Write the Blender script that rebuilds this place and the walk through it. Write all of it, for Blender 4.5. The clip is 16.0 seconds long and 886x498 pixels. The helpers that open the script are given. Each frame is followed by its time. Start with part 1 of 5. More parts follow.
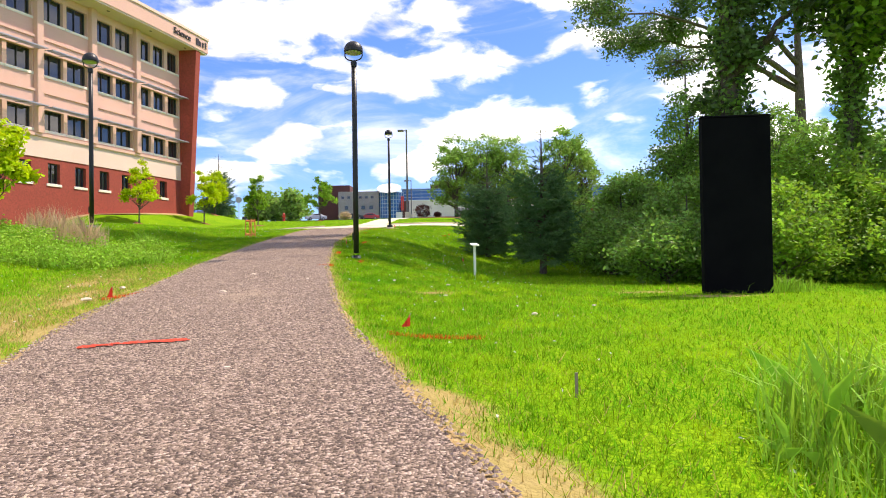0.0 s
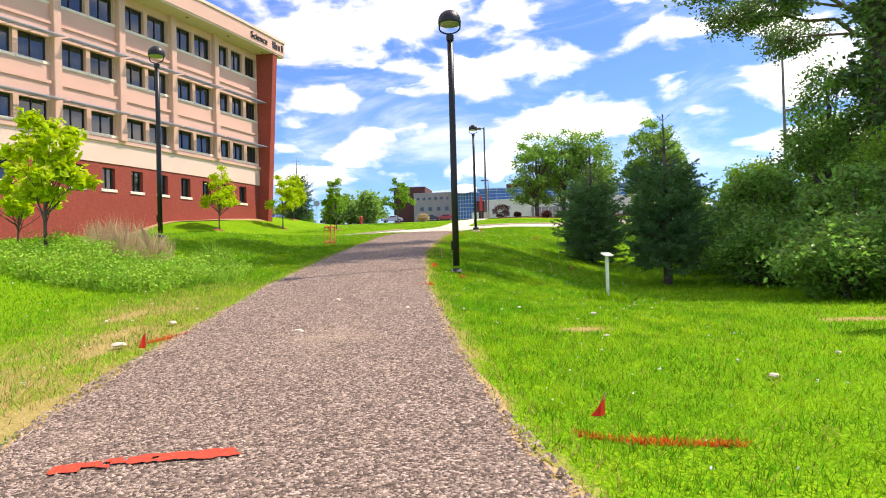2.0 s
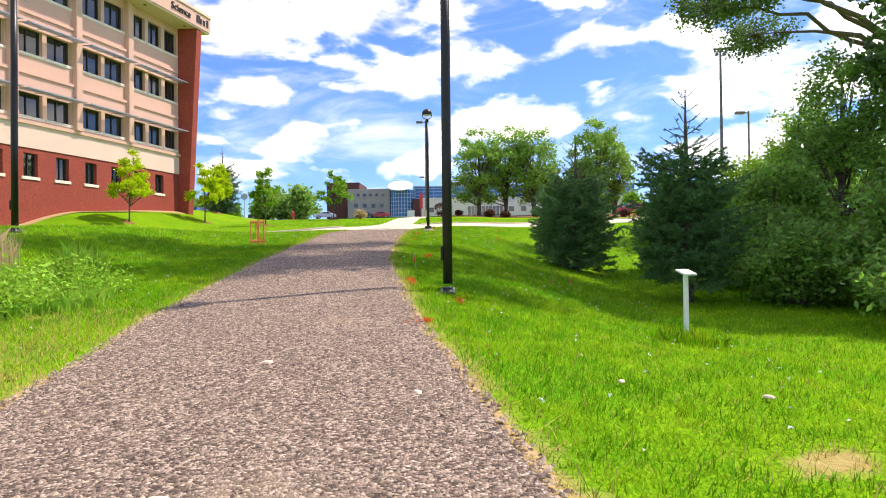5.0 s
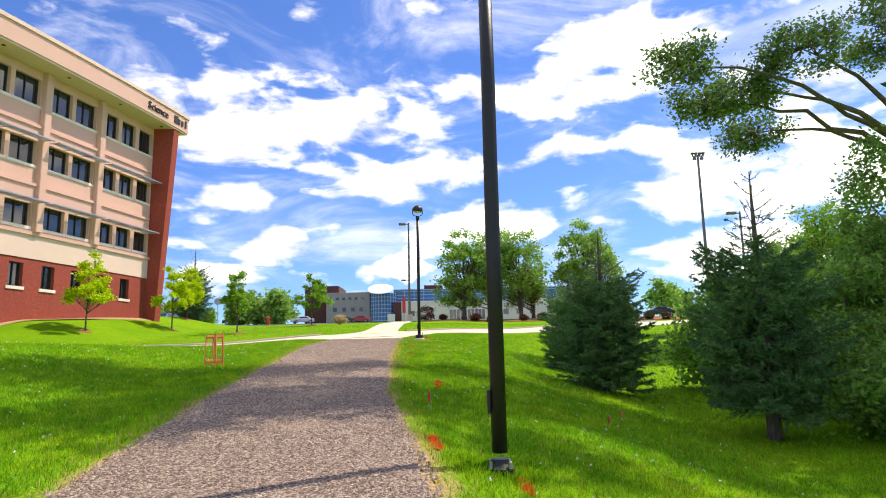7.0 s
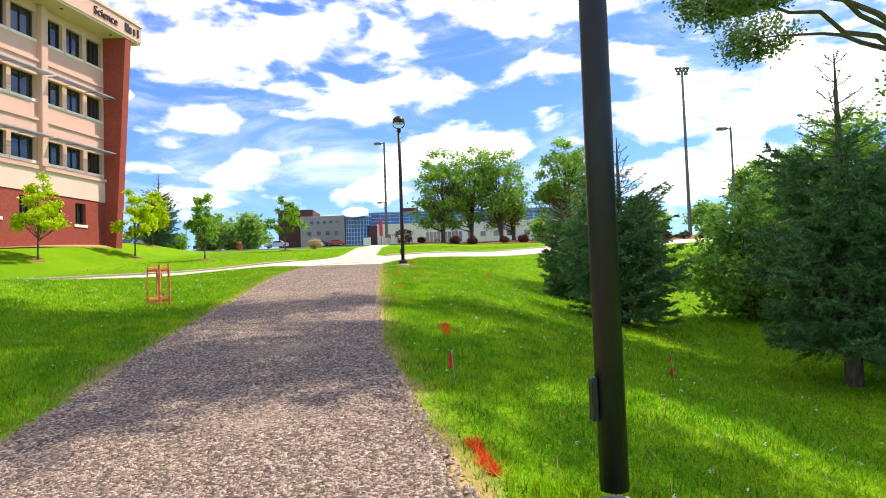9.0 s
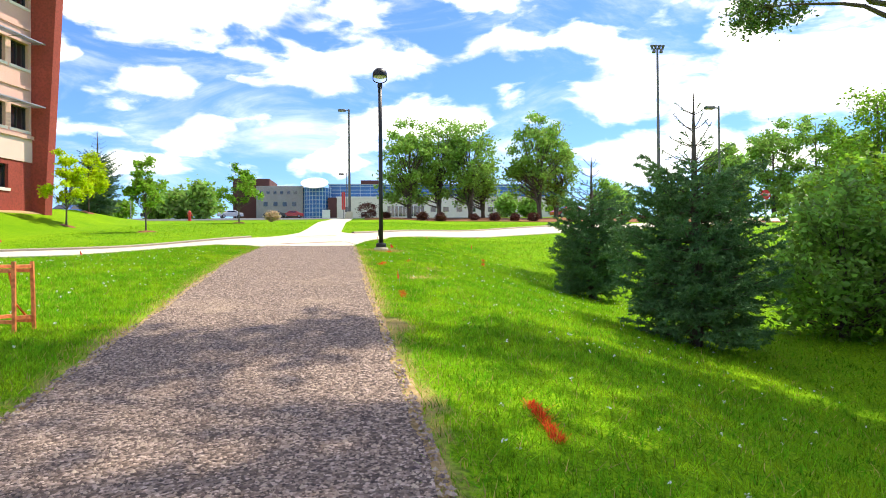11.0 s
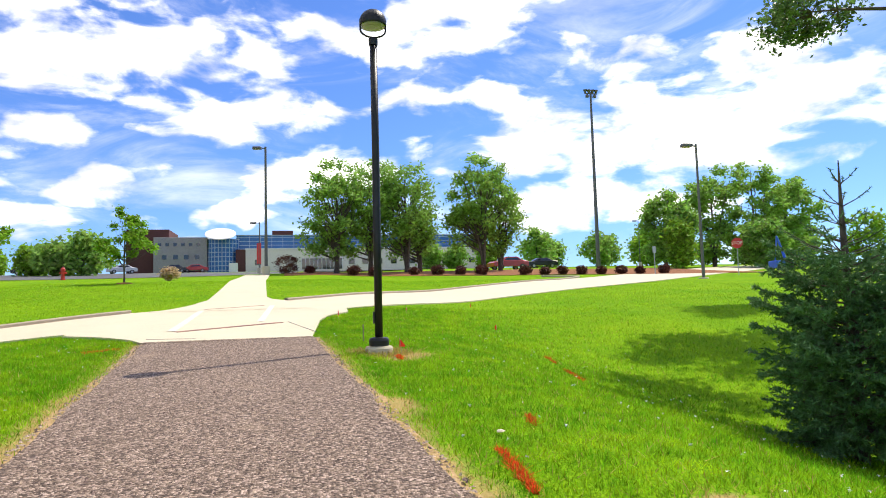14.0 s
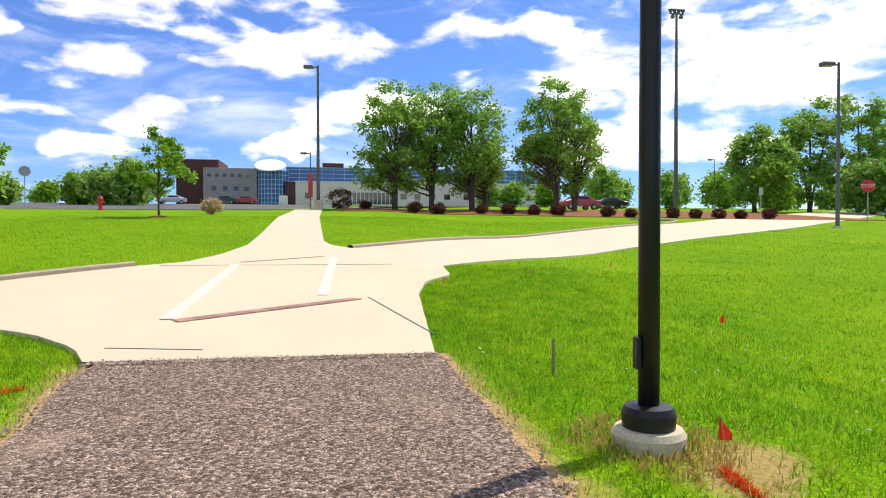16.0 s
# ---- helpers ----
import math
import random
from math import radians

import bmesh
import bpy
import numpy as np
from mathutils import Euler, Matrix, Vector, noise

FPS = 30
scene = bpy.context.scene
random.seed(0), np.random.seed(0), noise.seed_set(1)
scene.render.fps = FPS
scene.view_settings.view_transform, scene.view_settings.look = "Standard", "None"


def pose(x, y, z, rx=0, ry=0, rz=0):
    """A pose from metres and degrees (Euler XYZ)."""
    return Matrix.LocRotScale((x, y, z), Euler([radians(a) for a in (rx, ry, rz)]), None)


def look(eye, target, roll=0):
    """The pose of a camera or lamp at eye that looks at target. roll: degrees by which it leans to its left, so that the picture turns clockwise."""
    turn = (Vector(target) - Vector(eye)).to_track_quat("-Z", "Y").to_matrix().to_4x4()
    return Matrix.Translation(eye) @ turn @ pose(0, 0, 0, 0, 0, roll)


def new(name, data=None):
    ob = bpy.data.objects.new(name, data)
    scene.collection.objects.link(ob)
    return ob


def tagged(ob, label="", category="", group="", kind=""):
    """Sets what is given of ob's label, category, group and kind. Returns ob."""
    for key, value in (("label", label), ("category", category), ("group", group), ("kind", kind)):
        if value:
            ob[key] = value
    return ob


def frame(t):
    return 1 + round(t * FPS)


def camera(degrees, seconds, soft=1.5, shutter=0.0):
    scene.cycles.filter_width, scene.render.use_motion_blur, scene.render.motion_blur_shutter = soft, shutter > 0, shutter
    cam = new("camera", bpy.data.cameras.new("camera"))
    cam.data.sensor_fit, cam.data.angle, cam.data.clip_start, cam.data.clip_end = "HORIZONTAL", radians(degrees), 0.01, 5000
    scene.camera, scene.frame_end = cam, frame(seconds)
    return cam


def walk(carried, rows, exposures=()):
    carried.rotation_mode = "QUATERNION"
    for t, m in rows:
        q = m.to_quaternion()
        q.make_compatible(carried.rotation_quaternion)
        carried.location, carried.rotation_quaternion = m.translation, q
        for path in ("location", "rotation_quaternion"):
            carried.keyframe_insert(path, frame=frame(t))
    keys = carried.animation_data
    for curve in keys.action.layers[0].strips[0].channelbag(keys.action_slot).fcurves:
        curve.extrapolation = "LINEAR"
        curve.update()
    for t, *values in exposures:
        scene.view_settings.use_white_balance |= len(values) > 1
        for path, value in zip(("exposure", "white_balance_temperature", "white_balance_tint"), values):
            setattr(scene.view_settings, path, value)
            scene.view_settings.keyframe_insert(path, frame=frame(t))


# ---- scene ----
cam = camera(67.7, 16.0, soft=1.0)
PATH = [
    (0, (3.554, -31.244, -1.462), (3.487, -29.245, -1.437), -0.9),
    (0.5, (3.438, -30.694, -1.437), (3.263, -28.702, -1.473), -0.6),
    (1, (3.229, -30.092, -1.375), (2.993, -28.110, -1.503), -0.7),
    (1.5, (2.981, -29.519, -1.272), (2.668, -27.547, -1.380), -1.5),
    (2, (2.743, -28.939, -1.231), (2.454, -26.961, -1.201), -1.6),
    (2.5, (2.563, -28.425, -1.243), (2.312, -26.443, -1.146), -2.5),
    (3, (2.361, -27.856, -1.220), (2.221, -25.862, -1.150), -1.9),
    (3.5, (2.140, -27.365, -1.211), (2.016, -25.369, -1.190), -1.8),
    (6, (1.332, -24.011, -0.852), (1.270, -22.012, -0.828), -0.2),
    (6.5, (1.177, -23.364, -0.762), (1.129, -21.383, -0.494), -0.9),
    (7, (1.043, -22.683, -0.720), (1.028, -20.710, -0.391), -1.2),
    (7.5, (0.932, -22.056, -0.721), (0.961, -20.077, -0.433), -1.6),
    (8, (0.819, -21.423, -0.694), (0.863, -19.427, -0.568), -1.9),
    (10.5, (0.317, -18.405, -0.264), (0.449, -16.410, -0.201), -0.9),
    (11, (0.046, -17.090, -0.178), (0.227, -15.098, -0.163), -0.5),
    (11.5, (-0.209, -15.743, -0.093), (-0.047, -13.750, -0.116), -0.5),
    (12, (-0.432, -14.364, 0.022), (-0.303, -12.370, -0.062), -0.3),
    (12.5, (-0.636, -12.976, 0.197), (-0.443, -10.986, 0.141), -1.4),
    (13, (-0.836, -11.628, 0.343), (-0.569, -9.650, 0.468), -1.1),
    (13.5, (-1.010, -10.246, 0.473), (-0.686, -8.280, 0.644), -1.5),
    (14, (-1.143, -8.862, 0.549), (-0.693, -6.921, 0.712), -1.6),
    (14.5, (-1.241, -7.422, 0.657), (-0.751, -5.489, 0.813), -1.0),
    (15, (-1.345, -6.002, 0.741), (-0.931, -4.049, 0.860), -0.7),
    (15.5, (-1.446, -4.579, 0.839), (-1.104, -2.609, 0.838), 0.3),
    (16, (-1.551, -3.139, 0.948), (-1.240, -1.164, 0.922), -0.0),
]
walk(cam, [(t, look(eye, target, roll)) for t, eye, target, roll in PATH], [
    (0.0, 0.46, 7350, 17), (3.5, 0.44, 7150, 14), (6.0, 0.44, 7150, 13), (7.0, 0.30, 7200, 12), (8.2, 0.40, 7150, 12), (10.5, 0.56, 7000, 10),
    (12.0, 0.64, 7000, 11), (13.0, 0.43, 7000, 11), (14.0, 0.22, 6950, 11), (15.0, 0.12, 7000, 12), (16.0, 0.08, 7000, 12)])

# ---- world, sun, exposure ----
SUN_DIR = Vector((0.570, 0.335, 1.0)).normalized()          # towards the sun
sun = new("sun", bpy.data.lights.new("sun", "SUN"))
sun.data.energy, sun.data.angle, sun.data.color = 4.6, radians(0.53), (1.0, 0.95, 0.86)
sun.matrix_world = look((60, 40, 90), Vector((60, 40, 90)) - SUN_DIR)


def make_world():
    w = bpy.data.worlds.new("sky")
    scene.world = w
    w.use_nodes = True
    nt = w.node_tree
    nt.nodes.clear()
    n = lambda k: nt.nodes.new(k)
    out, bg = n("ShaderNodeOutputWorld"), n("ShaderNodeBackground")
    sky = n("ShaderNodeTexSky")
    sky.sky_type, sky.sun_disc = "NISHITA", False
    sky.sun_elevation = math.asin(SUN_DIR.z)
    sky.sun_rotation = math.atan2(SUN_DIR.x, SUN_DIR.y)
    sky.altitude, sky.air_density, sky.dust_density, sky.ozone_density = 100, 1.0, 0.3, 3.0
    gain = n("ShaderNodeMix"); gain.data_type = "RGBA"; gain.blend_type = "MULTIPLY"
    gain.inputs[0].default_value = 1.0
    gain.inputs[7].default_value = SKY_GAIN
    nt.links.new(sky.outputs[0], gain.inputs[6])
    # fair-weather clouds, laid out by bearing and elevation in degrees
    def node(op, *ins, kind="ShaderNodeMath"):
        m = n(kind); m.operation = op
        for k, v in enumerate(ins):
            if isinstance(v, bpy.types.NodeSocket):
                nt.links.new(v, m.inputs[k])
            else:
                m.inputs[k].default_value = v
        return m.outputs["Value"] if op == "DOT_PRODUCT" else m.outputs[0]
    vec = "ShaderNodeVectorMath"
    tc, sep = n("ShaderNodeTexCoord"), n("ShaderNodeSeparateXYZ")
    nt.links.new(tc.outputs["Generated"], sep.inputs[0])
    az = node("MULTIPLY", node("ARCTAN2", sep.outputs[0], sep.outputs[1]), 57.2958)
    el = node("MULTIPLY", node("ARCSINE", sep.outputs[2]), 57.2958)
    com = n("ShaderNodeCombineXYZ")
    nt.links.new(az, com.inputs[0]); nt.links.new(el, com.inputs[1])
    com.inputs[2].default_value = CLOUD_SEED

    def fbm(scale, detail, rough, dist=0.0, shape=(1, 1, 1), out=0):
        t = n("ShaderNodeTexNoise"); t.inputs["Scale"].default_value = scale
        t.inputs["Detail"].default_value = detail; t.inputs["Roughness"].default_value = rough
        t.inputs["Distortion"].default_value = dist
        nt.links.new(node("MULTIPLY", com.outputs[0], shape, kind=vec), t.inputs["Vector"])
        return t.outputs[out]

    def ramp(v, lo, hi):
        r = n("ShaderNodeMapRange"); r.interpolation_type = "SMOOTHSTEP"
        r.inputs[1].default_value, r.inputs[2].default_value = lo, hi
        nt.links.new(v, r.inputs[0])
        return r.outputs[0]
    warp = node("MULTIPLY_ADD", fbm(0.16, 4, 0.55, out=1), (7, 3.2, 0), (-3.5, -1.6, 0), kind=vec)
    place = node("MULTIPLY", node("ADD", com.outputs[0], warp, kind=vec), (1, 1, 0), kind=vec)
    far = 9.0
    for a, e, ra, re in CLOUDS:
        q = node("MULTIPLY_ADD", place, (1 / ra, 1 / re, 0), (-a / ra, -e / re, 0), kind=vec)
        far = node("MINIMUM", node("DOT_PRODUCT", q, q, kind=vec), far)
    body = node("SUBTRACT", 1.0, node("MINIMUM", far, 2.2))
    edge = node("MAXIMUM", ramp(el, 27, 34), ramp(node("ABSOLUTE", node("SUBTRACT", az, 12.0)), 42, 54))
    other = node("MULTIPLY_ADD", fbm(0.05, 6, 0.6), 9.0, -4.6)
    mixb = n("ShaderNodeMix")
    nt.links.new(edge, mixb.inputs[0]); nt.links.new(body, mixb.inputs[2]); nt.links.new(other, mixb.inputs[3])
    puff = fbm(0.30, 9, 0.52, 0.25, (0.55, 1.25, 1))
    dens = node("ADD", node("MULTIPLY", mixb.outputs[0], 0.34), node("MULTIPLY_ADD", puff, 3.0, -1.5))
    veil = node("MULTIPLY", ramp(fbm(0.11, 7, 0.62, 0.8, (0.5, 1.6, 1)), 0.46, 0.76), 0.36)
    cover = node("MAXIMUM", ramp(dens, -0.16, 0.50), veil)
    shade = ramp(fbm(0.22, 6, 0.6, 0.2, (0.6, 1.5, 1)), 0.30, 0.62)
    tone = n("ShaderNodeMix"); tone.data_type = "RGBA"
    tone.inputs[6].default_value = (0.90, 0.94, 1.02, 1); tone.inputs[7].default_value = (1.85, 1.83, 1.8, 1)
    nt.links.new(shade, tone.inputs[0])
    mix = n("ShaderNodeMix"); mix.data_type = "RGBA"
    nt.links.new(cover, mix.inputs[0]); nt.links.new(gain.outputs[2], mix.inputs[6]); nt.links.new(tone.outputs[2], mix.inputs[7])
    nt.links.new(mix.outputs[2], bg.inputs[0]); bg.inputs[1].default_value = 1.0
    nt.links.new(bg.outputs[0], out.inputs[0])


# bearing, elevation and half sizes of the larger clouds
CLOUDS = [(-14, 20.5, 13.5, 3.4), (-18.6, 12.8, 4.6, 2.0), (-15.1, 9.8, 2.4, 1.6), (-5.3, 16.1, 8, 2.4), (6.3, 22.6, 6.5, 1.7), (13.9, 17.3, 7, 1.5), (16, 21.7, 7.5, 1.5), (17.5, 25.4, 8, 1.9), (1.8, 11, 5.5, 2.4),
          (30, 13.3, 15, 4.0), (35.7, 18.5, 10, 2.2), (45, 15, 8, 3.4), (26, 8.4, 11, 2.0), (-22, 26.2, 3, 1.2), (-6.5, 21.7, 6, 2.2), (-36, 13, 9, 4), (-19, 6.8, 4, 1.1), (-4, 7.6, 3.4, 1.0)]
SKY_GAIN = (0.067, 0.101, 0.170, 1)
CLOUD_SEED = 8.3
make_world()


# ---- materials ----
def rgba(c):
    return (c[0], c[1], c[2], 1.0)


def material(name, c1, c2, scale=3.0, rough=0.8, bump=0.0, fine=None, fine_scale=60.0, metal=0.0, spec=0.5, island=0.0, obj_var=0.0, bump_scale=None, leaf=0.0, leaf_tint=None, stretch=(1, 1, 1)):
    """Two-scale noise colour with relief; leaf: share of light let through."""
    m = bpy.data.materials.new(name)
    m.use_nodes = True
    nt = m.node_tree
    b = nt.nodes["Principled BSDF"]
    n, L = nt.nodes.new, nt.links.new
    geo = n("ShaderNodeTexCoord")
    mp = n("ShaderNodeMapping"); mp.inputs["Scale"].default_value = stretch
    L(geo.outputs["Object"], mp.inputs[0])
    t = n("ShaderNodeTexNoise"); t.inputs["Scale"].default_value = scale; t.inputs["Detail"].default_value = 6; t.inputs["Roughness"].default_value = 0.65
    L(mp.outputs[0], t.inputs["Vector"])
    rp = n("ShaderNodeMapRange"); rp.inputs[1].default_value, rp.inputs[2].default_value = 0.32, 0.68
    L(t.outputs[0], rp.inputs[0])
    mix = n("ShaderNodeMix"); mix.data_type = "RGBA"
    mix.inputs[6].default_value, mix.inputs[7].default_value = rgba(c1), rgba(c2)
    L(rp.outputs[0], mix.inputs[0])
    col = mix.outputs[2]
    t2 = n("ShaderNodeTexNoise"); t2.inputs["Scale"].default_value = fine_scale; t2.inputs["Detail"].default_value = 4
    L(mp.outputs[0], t2.inputs["Vector"])
    if fine is not None:
        r2 = n("ShaderNodeMapRange"); r2.inputs[1].default_value, r2.inputs[2].default_value = 0.38, 0.66
        L(t2.outputs[0], r2.inputs[0])
        mm = n("ShaderNodeMix"); mm.data_type = "RGBA"
        mm.inputs[7].default_value = rgba(fine)
        L(r2.outputs[0], mm.inputs[0]); L(col, mm.inputs[6])
        col = mm.outputs[2]
    if island or obj_var:
        src = n("ShaderNodeNewGeometry").outputs["Random Per Island"] if island else n("ShaderNodeObjectInfo").outputs["Random"]
        amt = island or obj_var
        hv = n("ShaderNodeHueSaturation")
        v = n("ShaderNodeMapRange"); v.inputs[3].default_value, v.inputs[4].default_value = 1 - amt, 1 + amt
        L(src, v.inputs[0]); L(v.outputs[0], hv.inputs["Value"])
        hh = n("ShaderNodeMapRange"); hh.inputs[3].default_value, hh.inputs[4].default_value = 0.5 - 0.03 * amt, 0.5 + 0.03 * amt
        L(src, hh.inputs[0]); L(hh.outputs[0], hv.inputs["Hue"])
        L(col, hv.inputs["Color"])
        col = hv.outputs[0]
    L(col, b.inputs["Base Color"])
    b.inputs["Roughness"].default_value, b.inputs["Metallic"].default_value = rough, metal
    b.inputs["Specular IOR Level"].default_value = spec
    if bump:
        bp = n("ShaderNodeBump"); bp.inputs["Strength"].default_value = min(1.0, bump); bp.inputs["Distance"].default_value = 0.02
        if bump_scale:
            t3 = n("ShaderNodeTexNoise"); t3.inputs["Scale"].default_value = bump_scale; t3.inputs["Detail"].default_value = 5
            L(mp.outputs[0], t3.inputs["Vector"]); L(t3.outputs[0], bp.inputs["Height"])
        else:
            L(t2.outputs[0], bp.inputs["Height"])
        L(bp.outputs[0], b.inputs["Normal"])
    if leaf:
        tr = n("ShaderNodeBsdfTranslucent")
        if leaf_tint:
            tm = n("ShaderNodeMix"); tm.data_type = "RGBA"; tm.blend_type = "MULTIPLY"; tm.inputs[0].default_value = 1.0
            tm.inputs[7].default_value = rgba(leaf_tint); L(col, tm.inputs[6]); L(tm.outputs[2], tr.inputs[0])
        else:
            L(col, tr.inputs[0])
        ms = n("ShaderNodeMixShader"); ms.inputs[0].default_value = leaf
        L(b.outputs[0], ms.inputs[1]); L(tr.outputs[0], ms.inputs[2])
        L(ms.outputs[0], nt.nodes["Material Output"].inputs[0])
    return m


def lawn_material():
    """Mown grass: broad drifts of yellow and deep green, worn straw patches, fine blades as relief."""
    m = material("lawn", (0.138, 0.315, 0.009), (0.268, 0.43, 0.012), 0.30, 0.9, 0.9, (0.075, 0.185, 0.005), 38.0, spec=0.02)
    nt = m.node_tree
    n, L = nt.nodes.new, nt.links.new
    b = nt.nodes["Principled BSDF"]
    src = b.inputs["Base Color"].links[0].from_socket
    tc = n("ShaderNodeTexCoord")
    t = n("ShaderNodeTexNoise"); t.inputs["Scale"].default_value = 0.9; t.inputs["Detail"].default_value = 7; t.inputs["Roughness"].default_value = 0.7
    L(tc.outputs["Object"], t.inputs["Vector"])
    wear = n("ShaderNodeAttribute"); wear.attribute_name = "wear"
    sum_ = n("ShaderNodeMath"); sum_.operation = "MULTIPLY_ADD"; sum_.inputs[1].default_value = 0.6
    L(wear.outputs["Fac"], sum_.inputs[0]); L(t.outputs[0], sum_.inputs[2])
    r = n("ShaderNodeMapRange"); r.inputs[1].default_value, r.inputs[2].default_value, r.inputs[4].default_value = 0.66, 0.84, 0.9
    L(sum_.outputs[0], r.inputs[0])
    t4 = n("ShaderNodeTexNoise"); t4.inputs["Scale"].default_value = 14.0; t4.inputs["Detail"].default_value = 6
    L(tc.outputs["Object"], t4.inputs["Vector"])
    soil = n("ShaderNodeMix"); soil.data_type = "RGBA"; soil.inputs[6].default_value = (0.28, 0.21, 0.06, 1); soil.inputs[7].default_value = (0.47, 0.335, 0.16, 1)
    L(t4.outputs[0], soil.inputs[0])
    mix = n("ShaderNodeMix"); mix.data_type = "RGBA"
    L(r.outputs[0], mix.inputs[0]); L(src, mix.inputs[6]); L(soil.outputs[2], mix.inputs[7]); L(mix.outputs[2], b.inputs["Base Color"])
    return m


def gravel_material():
    """Crushed pinkish-grey limestone chips of about two centimetres."""
    m = bpy.data.materials.new("gravel")
    m.use_nodes = True
    nt = m.node_tree
    b = nt.nodes["Principled BSDF"]
    n, L = nt.nodes.new, nt.links.new
    tc = n("ShaderNodeTexCoord")
    v = n("ShaderNodeTexVoronoi"); v.inputs["Scale"].default_value = 70.0
    L(tc.outputs["Object"], v.inputs["Vector"])
    ramp = n("ShaderNodeValToRGB")
    e = ramp.color_ramp.elements
    e[0].position, e[0].color = 0.0, (0.060, 0.042, 0.034, 1)
    e[1].position, e[1].color = 1.0, (0.56, 0.43, 0.345, 1)
    for p, c in ((0.3, (0.120, 0.086, 0.064, 1)), (0.6, (0.225, 0.162, 0.120, 1)), (0.85, (0.37, 0.275, 0.215, 1))):
        k = e.new(p); k.color = c
    sp = n("ShaderNodeSeparateColor"); L(v.outputs["Color"], sp.inputs[0]); L(sp.outputs[0], ramp.inputs[0])
    t = n("ShaderNodeTexNoise"); t.inputs["Scale"].default_value = 0.8; t.inputs["Detail"].default_value = 6
    L(tc.outputs["Object"], t.inputs["Vector"])
    r = n("ShaderNodeMapRange"); r.inputs[1].default_value, r.inputs[2].default_value, r.inputs[4].default_value = 0.60, 0.75, 0.55
    L(t.outputs[0], r.inputs[0])
    mix = n("ShaderNodeMix"); mix.data_type = "RGBA"; mix.inputs[7].default_value = (0.45, 0.34, 0.23, 1)
    L(r.outputs[0], mix.inputs[0]); L(ramp.outputs[0], mix.inputs[6]); L(mix.outputs[2], b.inputs["Base Color"])
    bp = n("ShaderNodeBump"); bp.inputs["Strength"].default_value = 0.9; bp.inputs["Distance"].default_value = 0.012; bp.invert = True
    L(v.outputs["Distance"], bp.inputs["Height"]); L(bp.outputs[0], b.inputs["Normal"])
    b.inputs["Roughness"].default_value = 0.9
    b.inputs["Specular IOR Level"].default_value = 0.25
    return m


def glass_material(name, tint, rough=0.05):
    m = material(name, tint, tuple(c * 0.7 for c in tint), 0.6, rough, spec=0.9)
    return m


